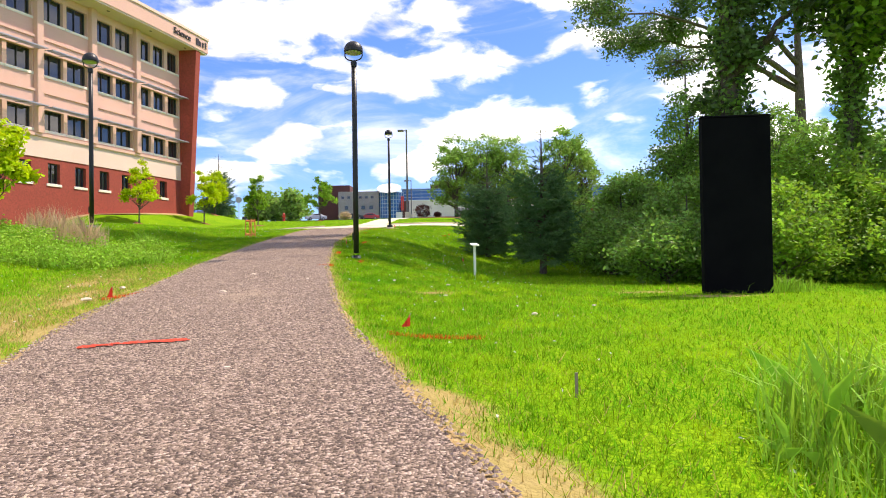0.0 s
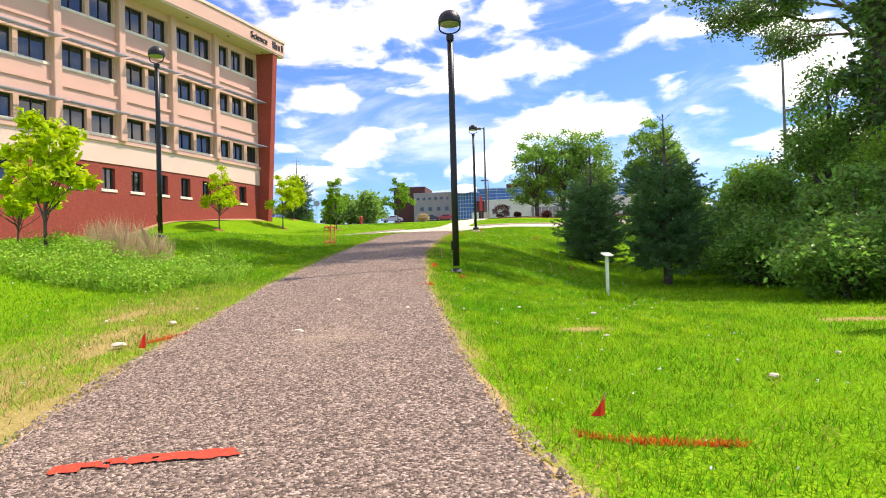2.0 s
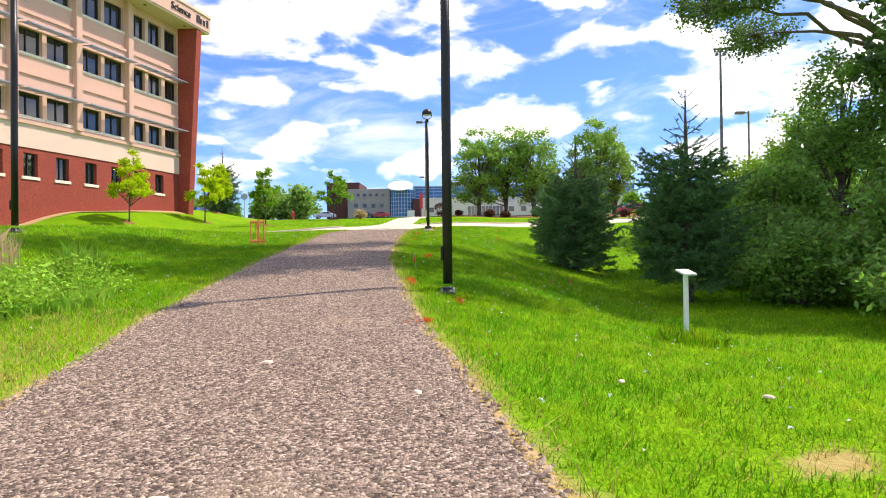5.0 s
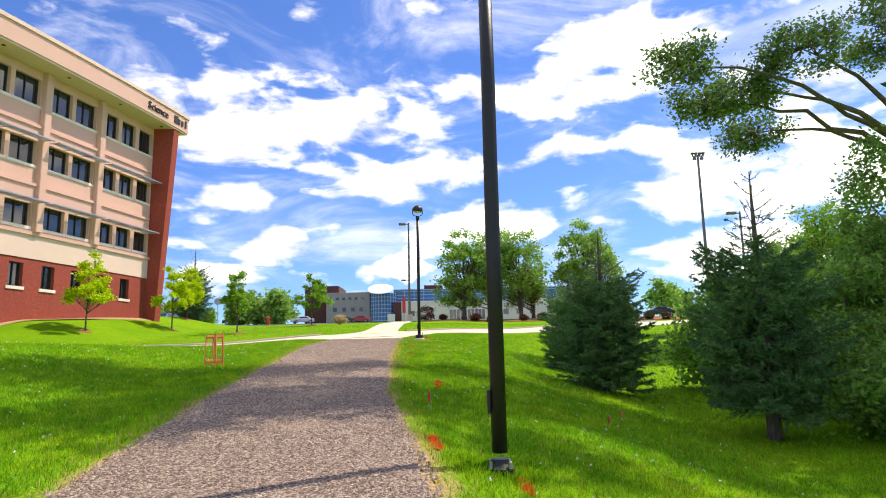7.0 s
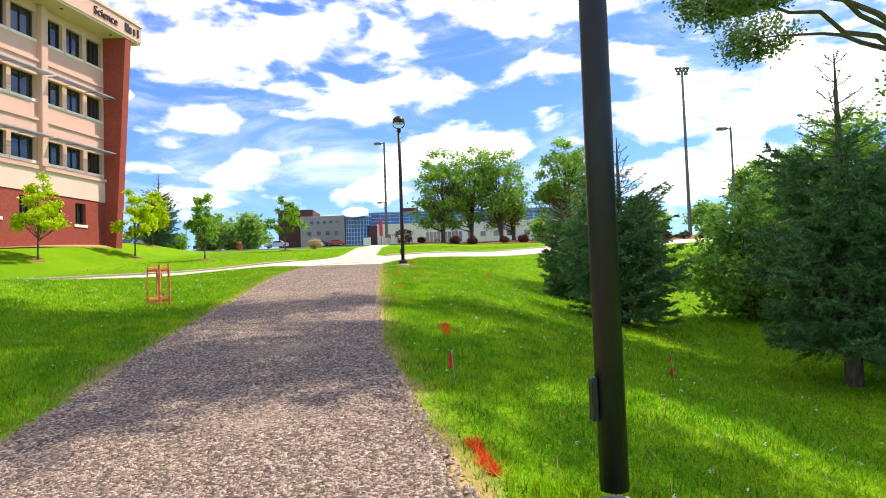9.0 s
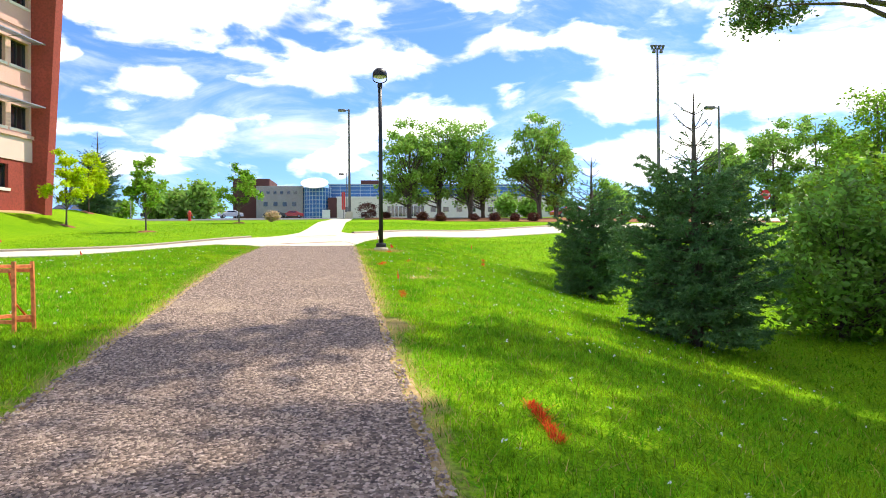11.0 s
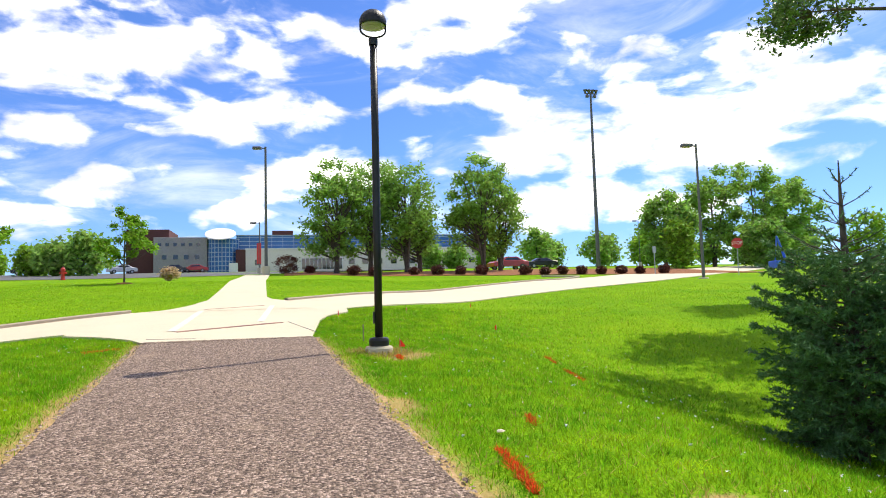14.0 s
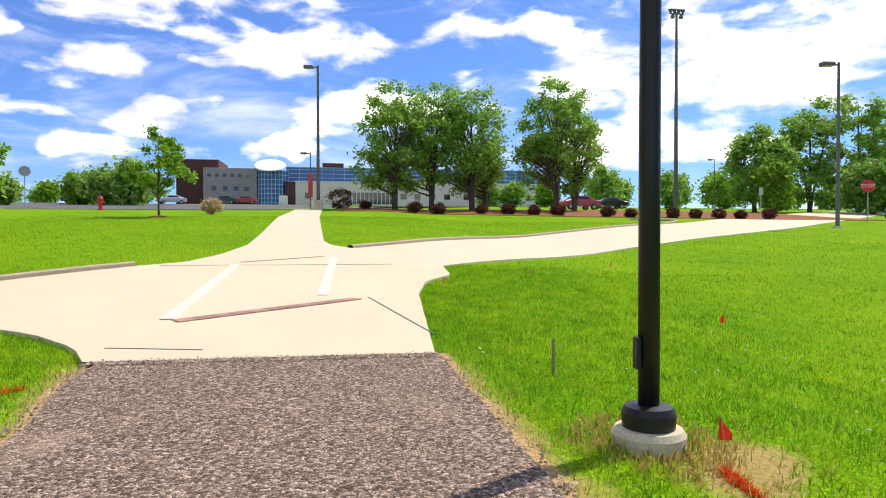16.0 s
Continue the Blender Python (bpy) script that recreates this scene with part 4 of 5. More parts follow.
for s in (-1, 1):
    part("outlet", Shape().tube([(s * 0.1, 0, 0.5), (s * 0.24, 0, 0.5)], [0.06, 0.065], 10), "hydrant", hy)
part("outlet", Shape().tube([(0, -0.1, 0.48), (0, -0.25, 0.48)], [0.08, 0.085], 10), "hydrant", hy)

# tall black panel standing in the lawn
bp_ = thing("panel", 7.7, -21.0, hz(7.7, -21.0), "tall matt black rectangular panel standing on the lawn", "panel", rz=-4)
part("board", Shape().box(-0.5, 0.5, -0.09, 0.09, -0.3, 2.68, 0.008), "blackpanel", bp_)
part("cap", Shape().box(-0.51, 0.51, -0.1, 0.1, 2.684, 2.71, 0.006), "blackpanel", bp_)

# white reading sign on a post
ws = thing("interpretive_sign", 3.73, -18.84, hz(3.73, -18.84) + 0.0, "small white sign with a slanted plate on a post", "sign", rz=18)
wt = -1.23 - hz(3.73, -18.84)
part("post", Shape().box(-0.02, 0.02, -0.02, 0.02, -0.15, wt - 0.02, 0.005), "white", ws)
part("plate", Shape().box(-0.07, 0.07, -0.09, 0.07, -0.008, 0.008, 0.003), "white", ws).matrix_basis = pose(0, 0, wt, 16, 0, 0)


def marking_flag(x, y, rz, lean, tall=0.42):
    tall = 0.62 * tall
    e = thing("marking_flag", x, y, hz(x, y), "small red plastic marking flag on a thin wire in the grass", "flag", "marking flags", rz=rz)
    top = Vector((lean, 0.02, tall))
    part("wire", Shape().tube([(0, 0, -0.05), tuple(top * 0.5), tuple(top)], [0.0022] * 3, 5), "wire", e)
    s = Shape()
    n = 5
    v, f = [], []
    for i in range(n + 1):
        u = i / n
        wob = 0.012 * math.sin(u * 5 + rz)
        for t in (0.0, 1.0):
            v.append((top.x + 0.003 + 0.08 * u, top.y + wob, top.z - 0.004 - 0.115 * t - 0.11 * u * (1 - t)))
    for i in range(n):
        f.append((2 * i, 2 * i + 1, 2 * i + 3, 2 * i + 2))
    part("pennant", s.add(v, f), "flag", e)


for x, y, rz, lean, tall in ((3.0, -25.40, 200, -0.06, 0.27), (-0.2, -24.4, 170, -0.06, 0.42), (3.5, -12.9, 70, 0.0, 0.3), (0.86, -16.2, 100, 0.02, 0.4),
                       (0.26, -8.56, 95, -0.02, 0.33), (3.0, -14.3, 80, 0.01, 0.3), (-0.14, 5.76, 60, 0.02, 0.3), (2.9, 3.95, 100, 0.0, 0.3),
                       (0.27, -0.27, 20, -0.03, 0.38), (3.9, 9.5, 75, 0.02, 0.3), (1.7, 7.6, 70, 0.0, 0.25), (-7.5, 0.2, 60, 0.0, 0.3), (-14.2, 9, 60, 0, 0.32), (7.3, 14.2, 60, 0, 0.3)):
    marking_flag(x, y, rz, lean, tall)


def stake(x, y, h, label):
    e = thing("survey_stake", x, y, hz(x, y), label, "stake", "survey stakes")
    part("stake", Shape().box(-0.009, 0.009, -0.006, 0.006, -0.15, h, 0.002), "wood", e)


stake(-0.07, 1.3, 0.26, "short grey weathered wooden survey stake in the lawn")
stake(4.2, -27.3, 0.15, "short pale wooden survey stake in the lawn")


def barrier(x, y):
    """Open orange wooden box frame, as set round a valve or pit."""
    e = thing("barrier", x, y, hz(x, y), "small open orange wooden frame barrier standing on the lawn", "barrier", rz=-24)
    w, d, h = 0.105, 0.08, 0.52
    for sx in (-1, 1):
        for sy in (-1, 1):
            part("post", Shape().tube([(sx * w * 1.12, sy * d * 1.1, -0.05), (sx * w, sy * d, h + (0.04 if sx > 0 else 0))], [0.012 if sx < 0 else 0.018] * 2, 4), "orange", e)
    for z in (0.06, h - 0.05):
        for sy in (-1, 1):
            part("rail", Shape().box(-w, w, sy * d - 0.01, sy * d + 0.01, z, z + 0.03, 0.003), "orange", e)
        for sx in (-1, 1):
            part("rail", Shape().box(sx * w - 0.01, sx * w + 0.01, -d, d, z + 0.034, z + 0.064, 0.003), "orange", e)
    part("tape", Shape().tube([(w * 0.5, -d, h - 0.03), (w * 0.62, -d * 0.4, 0.22), (w * 0.5, d, 0.1)], [0.012, 0.008, 0.01], 4), "mesh_orange", e)


barrier(-2.95, -11.42)


# ---- sprayed paint marks ----
def paint(points, width, lift, seed, label, solid=0.88):
    rng = random.Random(seed)
    s = Shape()
    n = 26
    P = [Vector(p) for p in points]
    v, f = [], []
    for i in range(n + 1):
        u = i / n * (len(P) - 1)
        k = min(int(u), len(P) - 2)
        p = P[k].lerp(P[k + 1], u - k)
        d = (P[k + 1] - P[k]).normalized()
        nr = Vector((-d.y, d.x))
        for t in (-1, -0.3, 0.3, 1):
            q = p + nr * t * width * (0.7 + 0.5 * rng.random()) / 2 + d * rng.uniform(-0.01, 0.01)
            v.append((q.x, q.y, hz(q.x, q.y) + lift + rng.uniform(0, 0.004)))
    for i in range(n):
        for k in range(3):
            a = i * 4 + k
            if rng.random() < solid:
                f.append((a, a + 1, a + 5, a + 4))
    tagged(part("paint_mark", s.add(v, f), "redpaint"), label, "paint mark", "sprayed marks", "structure")


paint([(0.62, -26.36), (1.0, -26.2), (1.38, -26.1)], 0.105, 0.037, 1, "red sprayed line across the gravel")


def painted_grass(a, b, width, seed, dense=2000):
    """Lawn blades coloured by a short stroke of marking paint."""
    rng = np.random.default_rng(seed)
    a, b = np.array(a), np.array(b)
    d = b - a
    L = float(np.linalg.norm(d)); d = d / L
    n = int(dense * L + 60)
    t = rng.uniform(0, 1, n)
    w = rng.normal(size=n) * width * 0.27 * (1 + 0.4 * np.sin(9 * t + seed))
    x, y = a[0] + d[0] * L * t - d[1] * w, a[1] + d[1] * L * t + d[0] * w
    v, f = blades(x, y, rng.uniform(0.02, 0.05, n), rng.uniform(0.006, 0.012, n), 0.9, rng)
    tagged(part("paint_mark", mesh_np("paint_mark", v, f), "painted_blade"), "orange-red sprayed mark on the grass blades", "paint mark", "sprayed marks", "structure")


# red paver bands set in the concrete
for (ax, ay_), (bx, by_) in (((-3.12, 3.5), (-1.2, 4.9)), ((-3.35, 9.3), (-1.8, 10.45))):
    band = tagged(new("paver_band"), "band of dull red pavers set in the concrete", "paving", kind="structure")
    d = Vector((bx - ax, by_ - ay_)); L = d.length; d.normalize(); ang = math.degrees(math.atan2(d.y, d.x))
    me = Shape().box(0.004, 0.196, -0.1, 0.1, -0.03, 0.008, 0.004).mesh("paver")
    me.materials.append(M["paver"])
    for k in range(int(L / 0.2)):
        x, y = ax + d.x * 0.2 * k, ay_ + d.y * 0.2 * k
        o = new("paver", me)
        o.parent = band
        slope = math.degrees(math.atan((hz(x + d.x * 0.2, y + d.y * 0.2) - hz(x, y)) / 0.2))
        o.matrix_basis = pose(x, y, hz(x, y) + 0.0415, 0, -slope, ang)

# expansion joints
def joint(a, b):
    n = 30
    p = np.linspace(a, b, n)
    d = (np.array(b) - np.array(a)) / np.linalg.norm(np.array(b) - np.array(a))
    w = np.array([-d[1], d[0]]) * 0.007
    ribbon("joint", p + w, p - w, 0.0455, "asphalt", 1, 0.01)
    tagged(bpy.data.objects[[o.name for o in bpy.data.objects if o.name.startswith("joint")][-1]], "dark expansion joint in the concrete", "joint", kind="structure")


joint((-1.2, 4.9), (-0.72, 2.6))
joint((-3.36, 2.35), (-2.6, 2.2))


for (ax, ay_), (bx, by_) in (((-3.2, 3.6), (-3.35, 8.9)), ((-1.75, 5.1), (-1.65, 10.2))):
    q = np.linspace((ax, ay_), (bx, by_), 26)
    o = ribbon("crossing_line", q - np.array([0.07, 0]), q + np.array([0.07, 0]), 0.0495, "worn_line", 1, 0.02)
    tagged(o, "worn white crossing line on the concrete", "road marking", kind="structure")


# ---- parked cars ----
def car(x, y, rz, paint_name, label):
    e = thing("car", x, y, hz(x, y) + 0.03, label, "car", "parked cars", rz=rz)
    prof = [(-2.2, 0.35), (-2.25, 0.75), (-1.9, 0.95), (-1.2, 1.0), (-0.55, 1.42), (0.75, 1.46), (1.5, 1.05), (2.15, 0.95), (2.2, 0.4)]
    body = Shape()
    n = len(prof)
    v = []
    for yy, k in ((-0.86, 0.94), (-0.8, 1.0), (0.8, 1.0), (0.86, 0.94)):
        v += [(px, yy * (0.82 if pz > 1.1 else 1.0), pz * k if pz > 0.5 else pz) for px, pz in prof]
    f = [tuple(range(n)), tuple(range(4 * n - 1, 3 * n - 1, -1))]
    for r in range(3):
        f += [(r * n + i, (r + 1) * n + i, (r + 1) * n + (i + 1) % n, r * n + (i + 1) % n) for i in range(n)]
    part("body", body.add(v, f), CAR_PAINT[paint_name], e)
    for s in (-1, 1):
        part("side_window", Shape().add([(-0.95, s * 0.78, 1.04), (1.2, s * 0.78, 1.08), (0.65, s * 0.72, 1.36), (-0.45, s * 0.72, 1.34)], [(0, 1, 2, 3) if s < 0 else (3, 2, 1, 0)]), "pane", e).matrix_basis = pose(0, s * 0.06, 0)
    part("windscreen", Shape().add([(-1.22, -0.6, 1.03), (-1.22, 0.6, 1.03), (-0.6, 0.55, 1.41), (-0.6, -0.55, 1.41)], [(3, 2, 1, 0)]), "pane", e).matrix_basis = pose(-0.03, 0, 0.02)
    for sx in (-1.35, 1.35):
        for sy in (-0.8, 0.8):
            w = part("wheel", Shape().tube([(sx, sy - 0.1, 0.32), (sx, sy + 0.1, 0.32)], [0.32, 0.32], 16), "tyre", e)
            part("rim", Shape().tube([(sx, sy - 0.11, 0.32), (sx, sy + 0.11, 0.32)], [0.19, 0.19], 12), "steel", w)


for x, y, rz, c, lab in ((-28, 108, 25, "silver", "silver car parked in the far car park"), (-18.5, 122, 0, "red", "red car parked before the grey building"), (-28.3, 45.5, 80, "blue", "blue car parked beside the brick hall"),
                  (-37, 95, 10, "dark", "dark car parked in the far car park"), (-48, 90, 5, "red", "red car parked at the far edge of the car park"), (-30, 88, 15, "white", "white car parked in the far car park"),
                  (22.8, 62, 10, "red", "red car parked beyond the mulch bed"), (33, 78, 0, "dark", "dark car parked beyond the mulch bed"), (-22, 121, 0, "dark", "dark car parked before the grey building")):
    car(x, y, rz, c, lab)

bl = thing("boom_lift", 43.4, 44.0, hz(43.4, 44.0), "blue machine with a raised slanting mast near the trees", "machine")
part("base", Shape().box(-0.9, 0.9, -0.6, 0.6, 0.25, 0.9, 0.06), "blue", bl)
part("mast", Shape().tube([(0.6, 0, 0.9), (-0.3, 0, 3.2)], [0.14, 0.1], 6), "blue", bl)
part("strut", Shape().tube([(-0.6, 0, 0.9), (-0.3, 0, 3.0)], [0.07, 0.07], 6), "blue", bl)
for sx in (-0.6, 0.6):
    for sy in (-0.5, 0.5):
        part("wheel", Shape().tube([(sx, sy - 0.12, 0.28), (sx, sy + 0.12, 0.28)], [0.29, 0.29], 14), "tyre", bl)


# ---- trees ----
def leaves(centres, spread, n, size, rng, droop=0.0, shell=0.0):
    """n leaf blades scattered round the given clump centres."""
    c = centres[rng.integers(0, len(centres), n)]
    off = rng.normal(size=(n, 3)) * spread
    off[:, 2] *= 0.75
    p = c + off
    a = rng.normal(size=(n, 3)); a[:, 2] = a[:, 2] * 0.6 - droop
    a /= np.linalg.norm(a, axis=1)[:, None]
    b = np.cross(a, rng.normal(size=(n, 3)))
    b /= np.linalg.norm(b, axis=1)[:, None] + 1e-9
    s = size * rng.uniform(0.65, 1.3, (n, 1))
    nrm = np.cross(a, b) * 0.12
    v = np.stack([p - a * s, p + b * s * 0.55 + nrm * s, p + a * s, p - b * s * 0.55 + nrm * s], 1)
    f = np.arange(4 * n).reshape(n, 4)
    return v.reshape(-1, 3), f


def tree(name, x, y, H, trunk_r, blobs, n_leaves, size, leaf_mat, label, seed, group="", clumps=60, spread=0.32, bare=0.0, lean=(0, 0), category="tree", limbs=14, ivy=0, stems=0, boughs=False):
    """Trunk, limbs that reach into each blob (cx, cy, cz, rx, ry, rz from the foot), and leaf clumps round the limb tips."""
    rng = np.random.default_rng(seed)
    z0 = hz(x, y)
    e = thing(name, x, y, z0, label, category, group)
    pts, rad = [], []
    for k in range(8):
        u = k / 7
        pts.append((lean[0] * u + 0.05 * H / 6 * math.sin(u * 5 + seed) * u, lean[1] * u + 0.05 * H / 6 * math.cos(u * 4 + seed) * u, -0.25 + (H * 0.86 + 0.25) * u))
        rad.append(trunk_r * ((1.35 if k == 0 else 1.0) * (1 - 0.86 * u)))
    part("trunk", Shape().tube(pts, rad, 12), "bark", e, smooth=True)
    for k in range(stems):
        a = 6.283 * (k + rng.uniform(0.1, 0.9)) / stems
        top = 0.16 * H * rng.uniform(0.6, 1.2)
        st = [(math.cos(a) * (0.02 + top * u ** 1.3) + 0.04 * math.sin(5 * u + k), math.sin(a) * (0.02 + top * u ** 1.3), -0.2 + H * 0.78 * u) for u in (0, 0.15, 0.35, 0.6, 1.0)]
        part("stem", Shape().tube(st, [trunk_r * f for f in (0.8, 0.62, 0.5, 0.34, 0.08)], 8), "bark", e, smooth=True)
    vol = np.array([b[3] * b[4] * b[5] for b in blobs]) ** (0.5 if boughs else 1.0); vol = vol / vol.sum()
    centres, counts = [], []
    for b, share in zip(blobs, vol):
        k = max(4, int(round(clumps * share)))
        counts.append(k)
        d = rng.normal(size=(k, 3)); d /= np.linalg.norm(d, axis=1)[:, None]
        r = rng.uniform(0.45, 1.0, (k, 1)) ** 0.6
        centres.append(np.array(b[:3]) + d * r * np.array(b[3:6]))
    centres = np.vstack(centres)
    if boughs:
        # one long bough to each blob, with twigs from its outer half to every clump
        at = 0
        for b, k in zip(blobs, counts):
            c = np.array(b[:3])
            u = float(np.clip(c[2] / (H * 0.86) * 0.72, 0.15, 0.9)); i = min(6, int(u * 7)); t = u * 7 - i
            s = np.array(pts[i]) * (1 - t) + np.array(pts[i + 1]) * t
            reach = np.linalg.norm(c - s)
            line = np.array([s + (c - s) * w + np.array([0, 0, 0.10 * reach * math.sin(math.pi * w)]) + rng.normal(size=3) * 0.05 * reach * w * (1 - w) for w in np.linspace(0, 1, 9)])
            part("bough", Shape().tube([tuple(p) for p in line], list(np.linspace(trunk_r * 0.36, 0.025, 9)), 8), "bark", e, smooth=True)
            for c2 in centres[at:at + k]:
                j = 4 + int(np.argmin(np.linalg.norm(line[4:] - c2, axis=1) - 0.08 * np.arange(5, 0, -1)))
                m = (line[j] + c2) / 2 + rng.normal(size=3) * 0.12
                part("twig", Shape().tube([tuple(line[j]), tuple(m), tuple(c2)], [0.03, 0.018, 0.006], 5), "bark", e)
            at += k
        limbs = 0
    pick = rng.permutation(len(centres))[:limbs]
    for i in pick:
        c = centres[i]
        u = float(np.clip(c[2] / (H * 0.86) * (0.62 if H < 12 else 0.8), 0.15, 0.93))
        k = min(6, int(u * 7)); t = u * 7 - k
        s = np.array(pts[k]) * (1 - t) + np.array(pts[k + 1]) * t
        r0 = max(0.008, trunk_r * (1 - 0.86 * u) * (0.5 if H < 12 else 0.36))
        m = s * 0.55 + c * 0.45 + np.array([0, 0, -0.05 * np.linalg.norm(c - s)])
        lim = Shape()
        lim.tube([tuple(s), tuple(m), tuple(c)], [r0, r0 * 0.6, r0 * 0.2], 6)
        for j in np.argsort(np.linalg.norm(centres - c, axis=1))[1:3]:
            lim.tube([tuple(m), tuple((m + centres[j]) / 2 + rng.normal(size=3) * 0.05), tuple(centres[j])], [r0 * 0.45, r0 * 0.3, r0 * 0.12], 5)
        part("limb", lim, "bark", e)
    v, f = leaves(centres, spread, n_leaves, size, rng, 0.2)
    part("crown", mesh_np("crown", v, f), leaf_mat, e)
    if ivy:
        c = np.array([[pts[k][0], pts[k][1], pts[k][2]] for k in range(6)])
        c = np.vstack([c[i] * (1 - t) + c[i + 1] * t for i in range(5) for t in np.linspace(0, 1, 5)])
        v, f = leaves(c, ivy, 7000, 0.10, rng, 0.5)
        part("ivy", mesh_np("ivy", v, f), "leaf_deep", e, "ivy climbing the trunk")
    return e


def young_tree(x, y, H, mat, label, seed, wide=1.0, n=3800):
    tree("tree", x, y, H, 0.05 * H / 4, [(0, 0, H * 0.48, 0.30 * H * wide, 0.30 * H * wide, H * 0.15), (0.05, 0, H * 0.68, 0.23 * H * wide, 0.23 * H * wide, H * 0.15), (0, 0, H * 0.87, 0.11 * H * wide, 0.11 * H * wide, H * 0.12)], n, 0.085 * (H / 4) ** 0.5, mat, label, seed,
         "young trees on the lawn", 36, 0.125 * H / 4, limbs=24)


def mulch_ring(x, y, r):
    s = Shape()
    n = 18
    v = [(x, y, hz(x, y) + 0.09)]
    for rr, up in ((0.6, 0.07), (1.0, -0.02)):
        for k in range(n):
            a = 2 * math.pi * k / n
            q = r * rr * (1 + 0.12 * math.sin(3 * a + x) + 0.08 * math.sin(7 * a))
            v.append((x + q * math.cos(a), y + q * math.sin(a), hz(x + q * math.cos(a), y + q * math.sin(a)) + up))
    f = [(0, 1 + k, 1 + (k + 1) % n) for k in range(n)] + [(1 + k, 1 + n + k, 1 + n + (k + 1) % n, 1 + (k + 1) % n) for k in range(n)]
    tagged(part("mulch_ring", s.add(v, f), "mulch"), "low ring of reddish bark mulch round a young tree", "mulch", "mulch rings", "structure")


for x, y in ((-18.3, 12.4), (-17.4, 21.2), (-19.3, 28.5), (-11.5, 16.4), (-9.5, 28.0)):
    mulch_ring(x, y, 0.5)
young_tree(-18.3, 12.4, 4.3, "leaf_lime", "young tree with lime-green leaves on the lawn", 11)
young_tree(-17.4, 21.2, 4.4, "leaf_lime", "young tree with lime-green leaves beside the hall", 12)
young_tree(-19.3, 28.5, 4.2, "leaf_lime", "young tree with lime-green leaves behind the hall corner", 13)
young_tree(-11.5, 16.4, 3.8, "leaf_mid", "slim young tree with mid-green leaves on the lawn", 14, 0.95)
young_tree(-9.5, 28.0, 4.2, "leaf_mid", "slim young tree with mid-green leaves near the car park", 15, 1.1)
young_tree(-5.85, -18.45, 2.75, "leaf_lime", "young tree with bright lime-green leaves behind the weeds", 16, 0.95, 3200)
young_tree(-7.3, -17.4, 1.9, "leaf_lime", "low young tree with lime-green leaves", 17, 1.3, 2400)


def spruce(x, y, H, R, label, seed, mat="needle", clear=0.05, dens=1.0, group="spruces"):
    """Whorls of drooping branches, each with flat sprays of needles."""
    rng = np.random.default_rng(seed)
    e = thing("spruce", x, y, hz(x, y), label, "tree", group)
    tr = 0.018 * H + 0.02
    part("trunk", Shape().tube([(0, 0, -0.2), (0.01, 0, H * 0.4), (0, 0.01, H * 0.8), (0, 0, H)], [tr * 1.2, tr * 0.8, tr * 0.35, 0.006], 10), "bark", e)
    V = []
    rows = []
    z = clear * H + 0.05
    while z < H * 0.97:
        u = z / H
        k = int(8 + 5 * (1 - u)) if u < 0.62 else 6 if u < 0.8 else 4
        a0 = rng.uniform(0, 6.28)
        jit = 0.5 if u < 0.62 else 0.12
        rows += [(z + rng.normal() * jit * 0.12, a0 + 6.283 * i / k + rng.normal() * 0.25) for i in range(k)]
        z += (0.10 + 0.06 * u) * (H / 3.2) ** 0.6 * (1.0 if u < 0.7 else 1.45)
    for z, a in rows:
        u = min(0.98, max(clear, z / H))
        L = (R * (1 - u) ** 0.56 * (0.66 + 0.34 * min(1, (u - clear) / 0.26)) * rng.uniform(0.62, 1.05) + 0.04) * (1.0 if u < 0.68 else 0.66)
        rise = (0.75 * u - 0.10 + rng.normal() * 0.07) * L
        tip = np.array([math.cos(a) * L, math.sin(a) * L, max(0.03, z + rise + 0.06 * L)])
        base = np.array([0, 0, z])
        mid_ = (base + tip) / 2 - np.array([0, 0, 0.07 * L])
        br = Shape()
        br.tube([tuple(base), tuple(mid_), tuple(tip)], [0.005 + 0.008 * L, 0.004 + 0.004 * L, 0.002], 4, False)
        part("branch", br, "bark", e)
        side = np.array([-math.sin(a), math.cos(a), 0.0])
        fwd = np.array([math.cos(a), math.sin(a), 0.25])
        # side twigs, each a bottle-brush of needles, and the branch's own tip
        twigs = int((5 + 13 * L) * (1.0 if u < 0.66 else 0.3 if u < 0.8 else 0.0))
        for q_ in range(twigs + 1):
            t = rng.uniform(0.15, 0.95) if q_ < twigs else 0.55
            p0 = base + (mid_ - base) * (t * 2) if t < 0.5 else mid_ + (tip - mid_) * (t * 2 - 1)
            if q_ < twigs:
                sg = -1 if rng.random() < 0.5 else 1
                d0 = side * sg * 0.8 + fwd * 0.7 + np.array([0, 0, rng.normal() * 0.35 - 0.12])
                ln = (0.40 * L * (1.1 - t) + 0.05) * rng.uniform(0.6, 1.2)
                d0 = d0 / np.linalg.norm(d0) * ln
            else:
                d0 = tip - p0
                ln = float(np.linalg.norm(d0))
            m = int((16 + 150 * ln) * dens * (1.0 if u < 0.66 else 0.75))
            P = p0 + d0 * rng.uniform(0, 1.0, (m, 1))
            d = d0 / ln * 0.75 + rng.normal(size=(m, 3)) * 0.55
            d /= np.linalg.norm(d, axis=1)[:, None]
            q = np.cross(d, rng.normal(size=(m, 3))); q /= np.linalg.norm(q, axis=1)[:, None]
            sz = rng.uniform(0.028, 0.06, (m, 1)) * (0.75 + 0.1 * H) * (1.0 if u < 0.66 else 0.7)
            V.append(np.stack([P - q * sz * 0.17, P + q * sz * 0.17, P + d * sz], 1))
    v = np.concatenate(V).reshape(-1, 3)
    part("needles", mesh_np("needles", v, np.arange(len(v)).reshape(-1, 3)), mat, e)


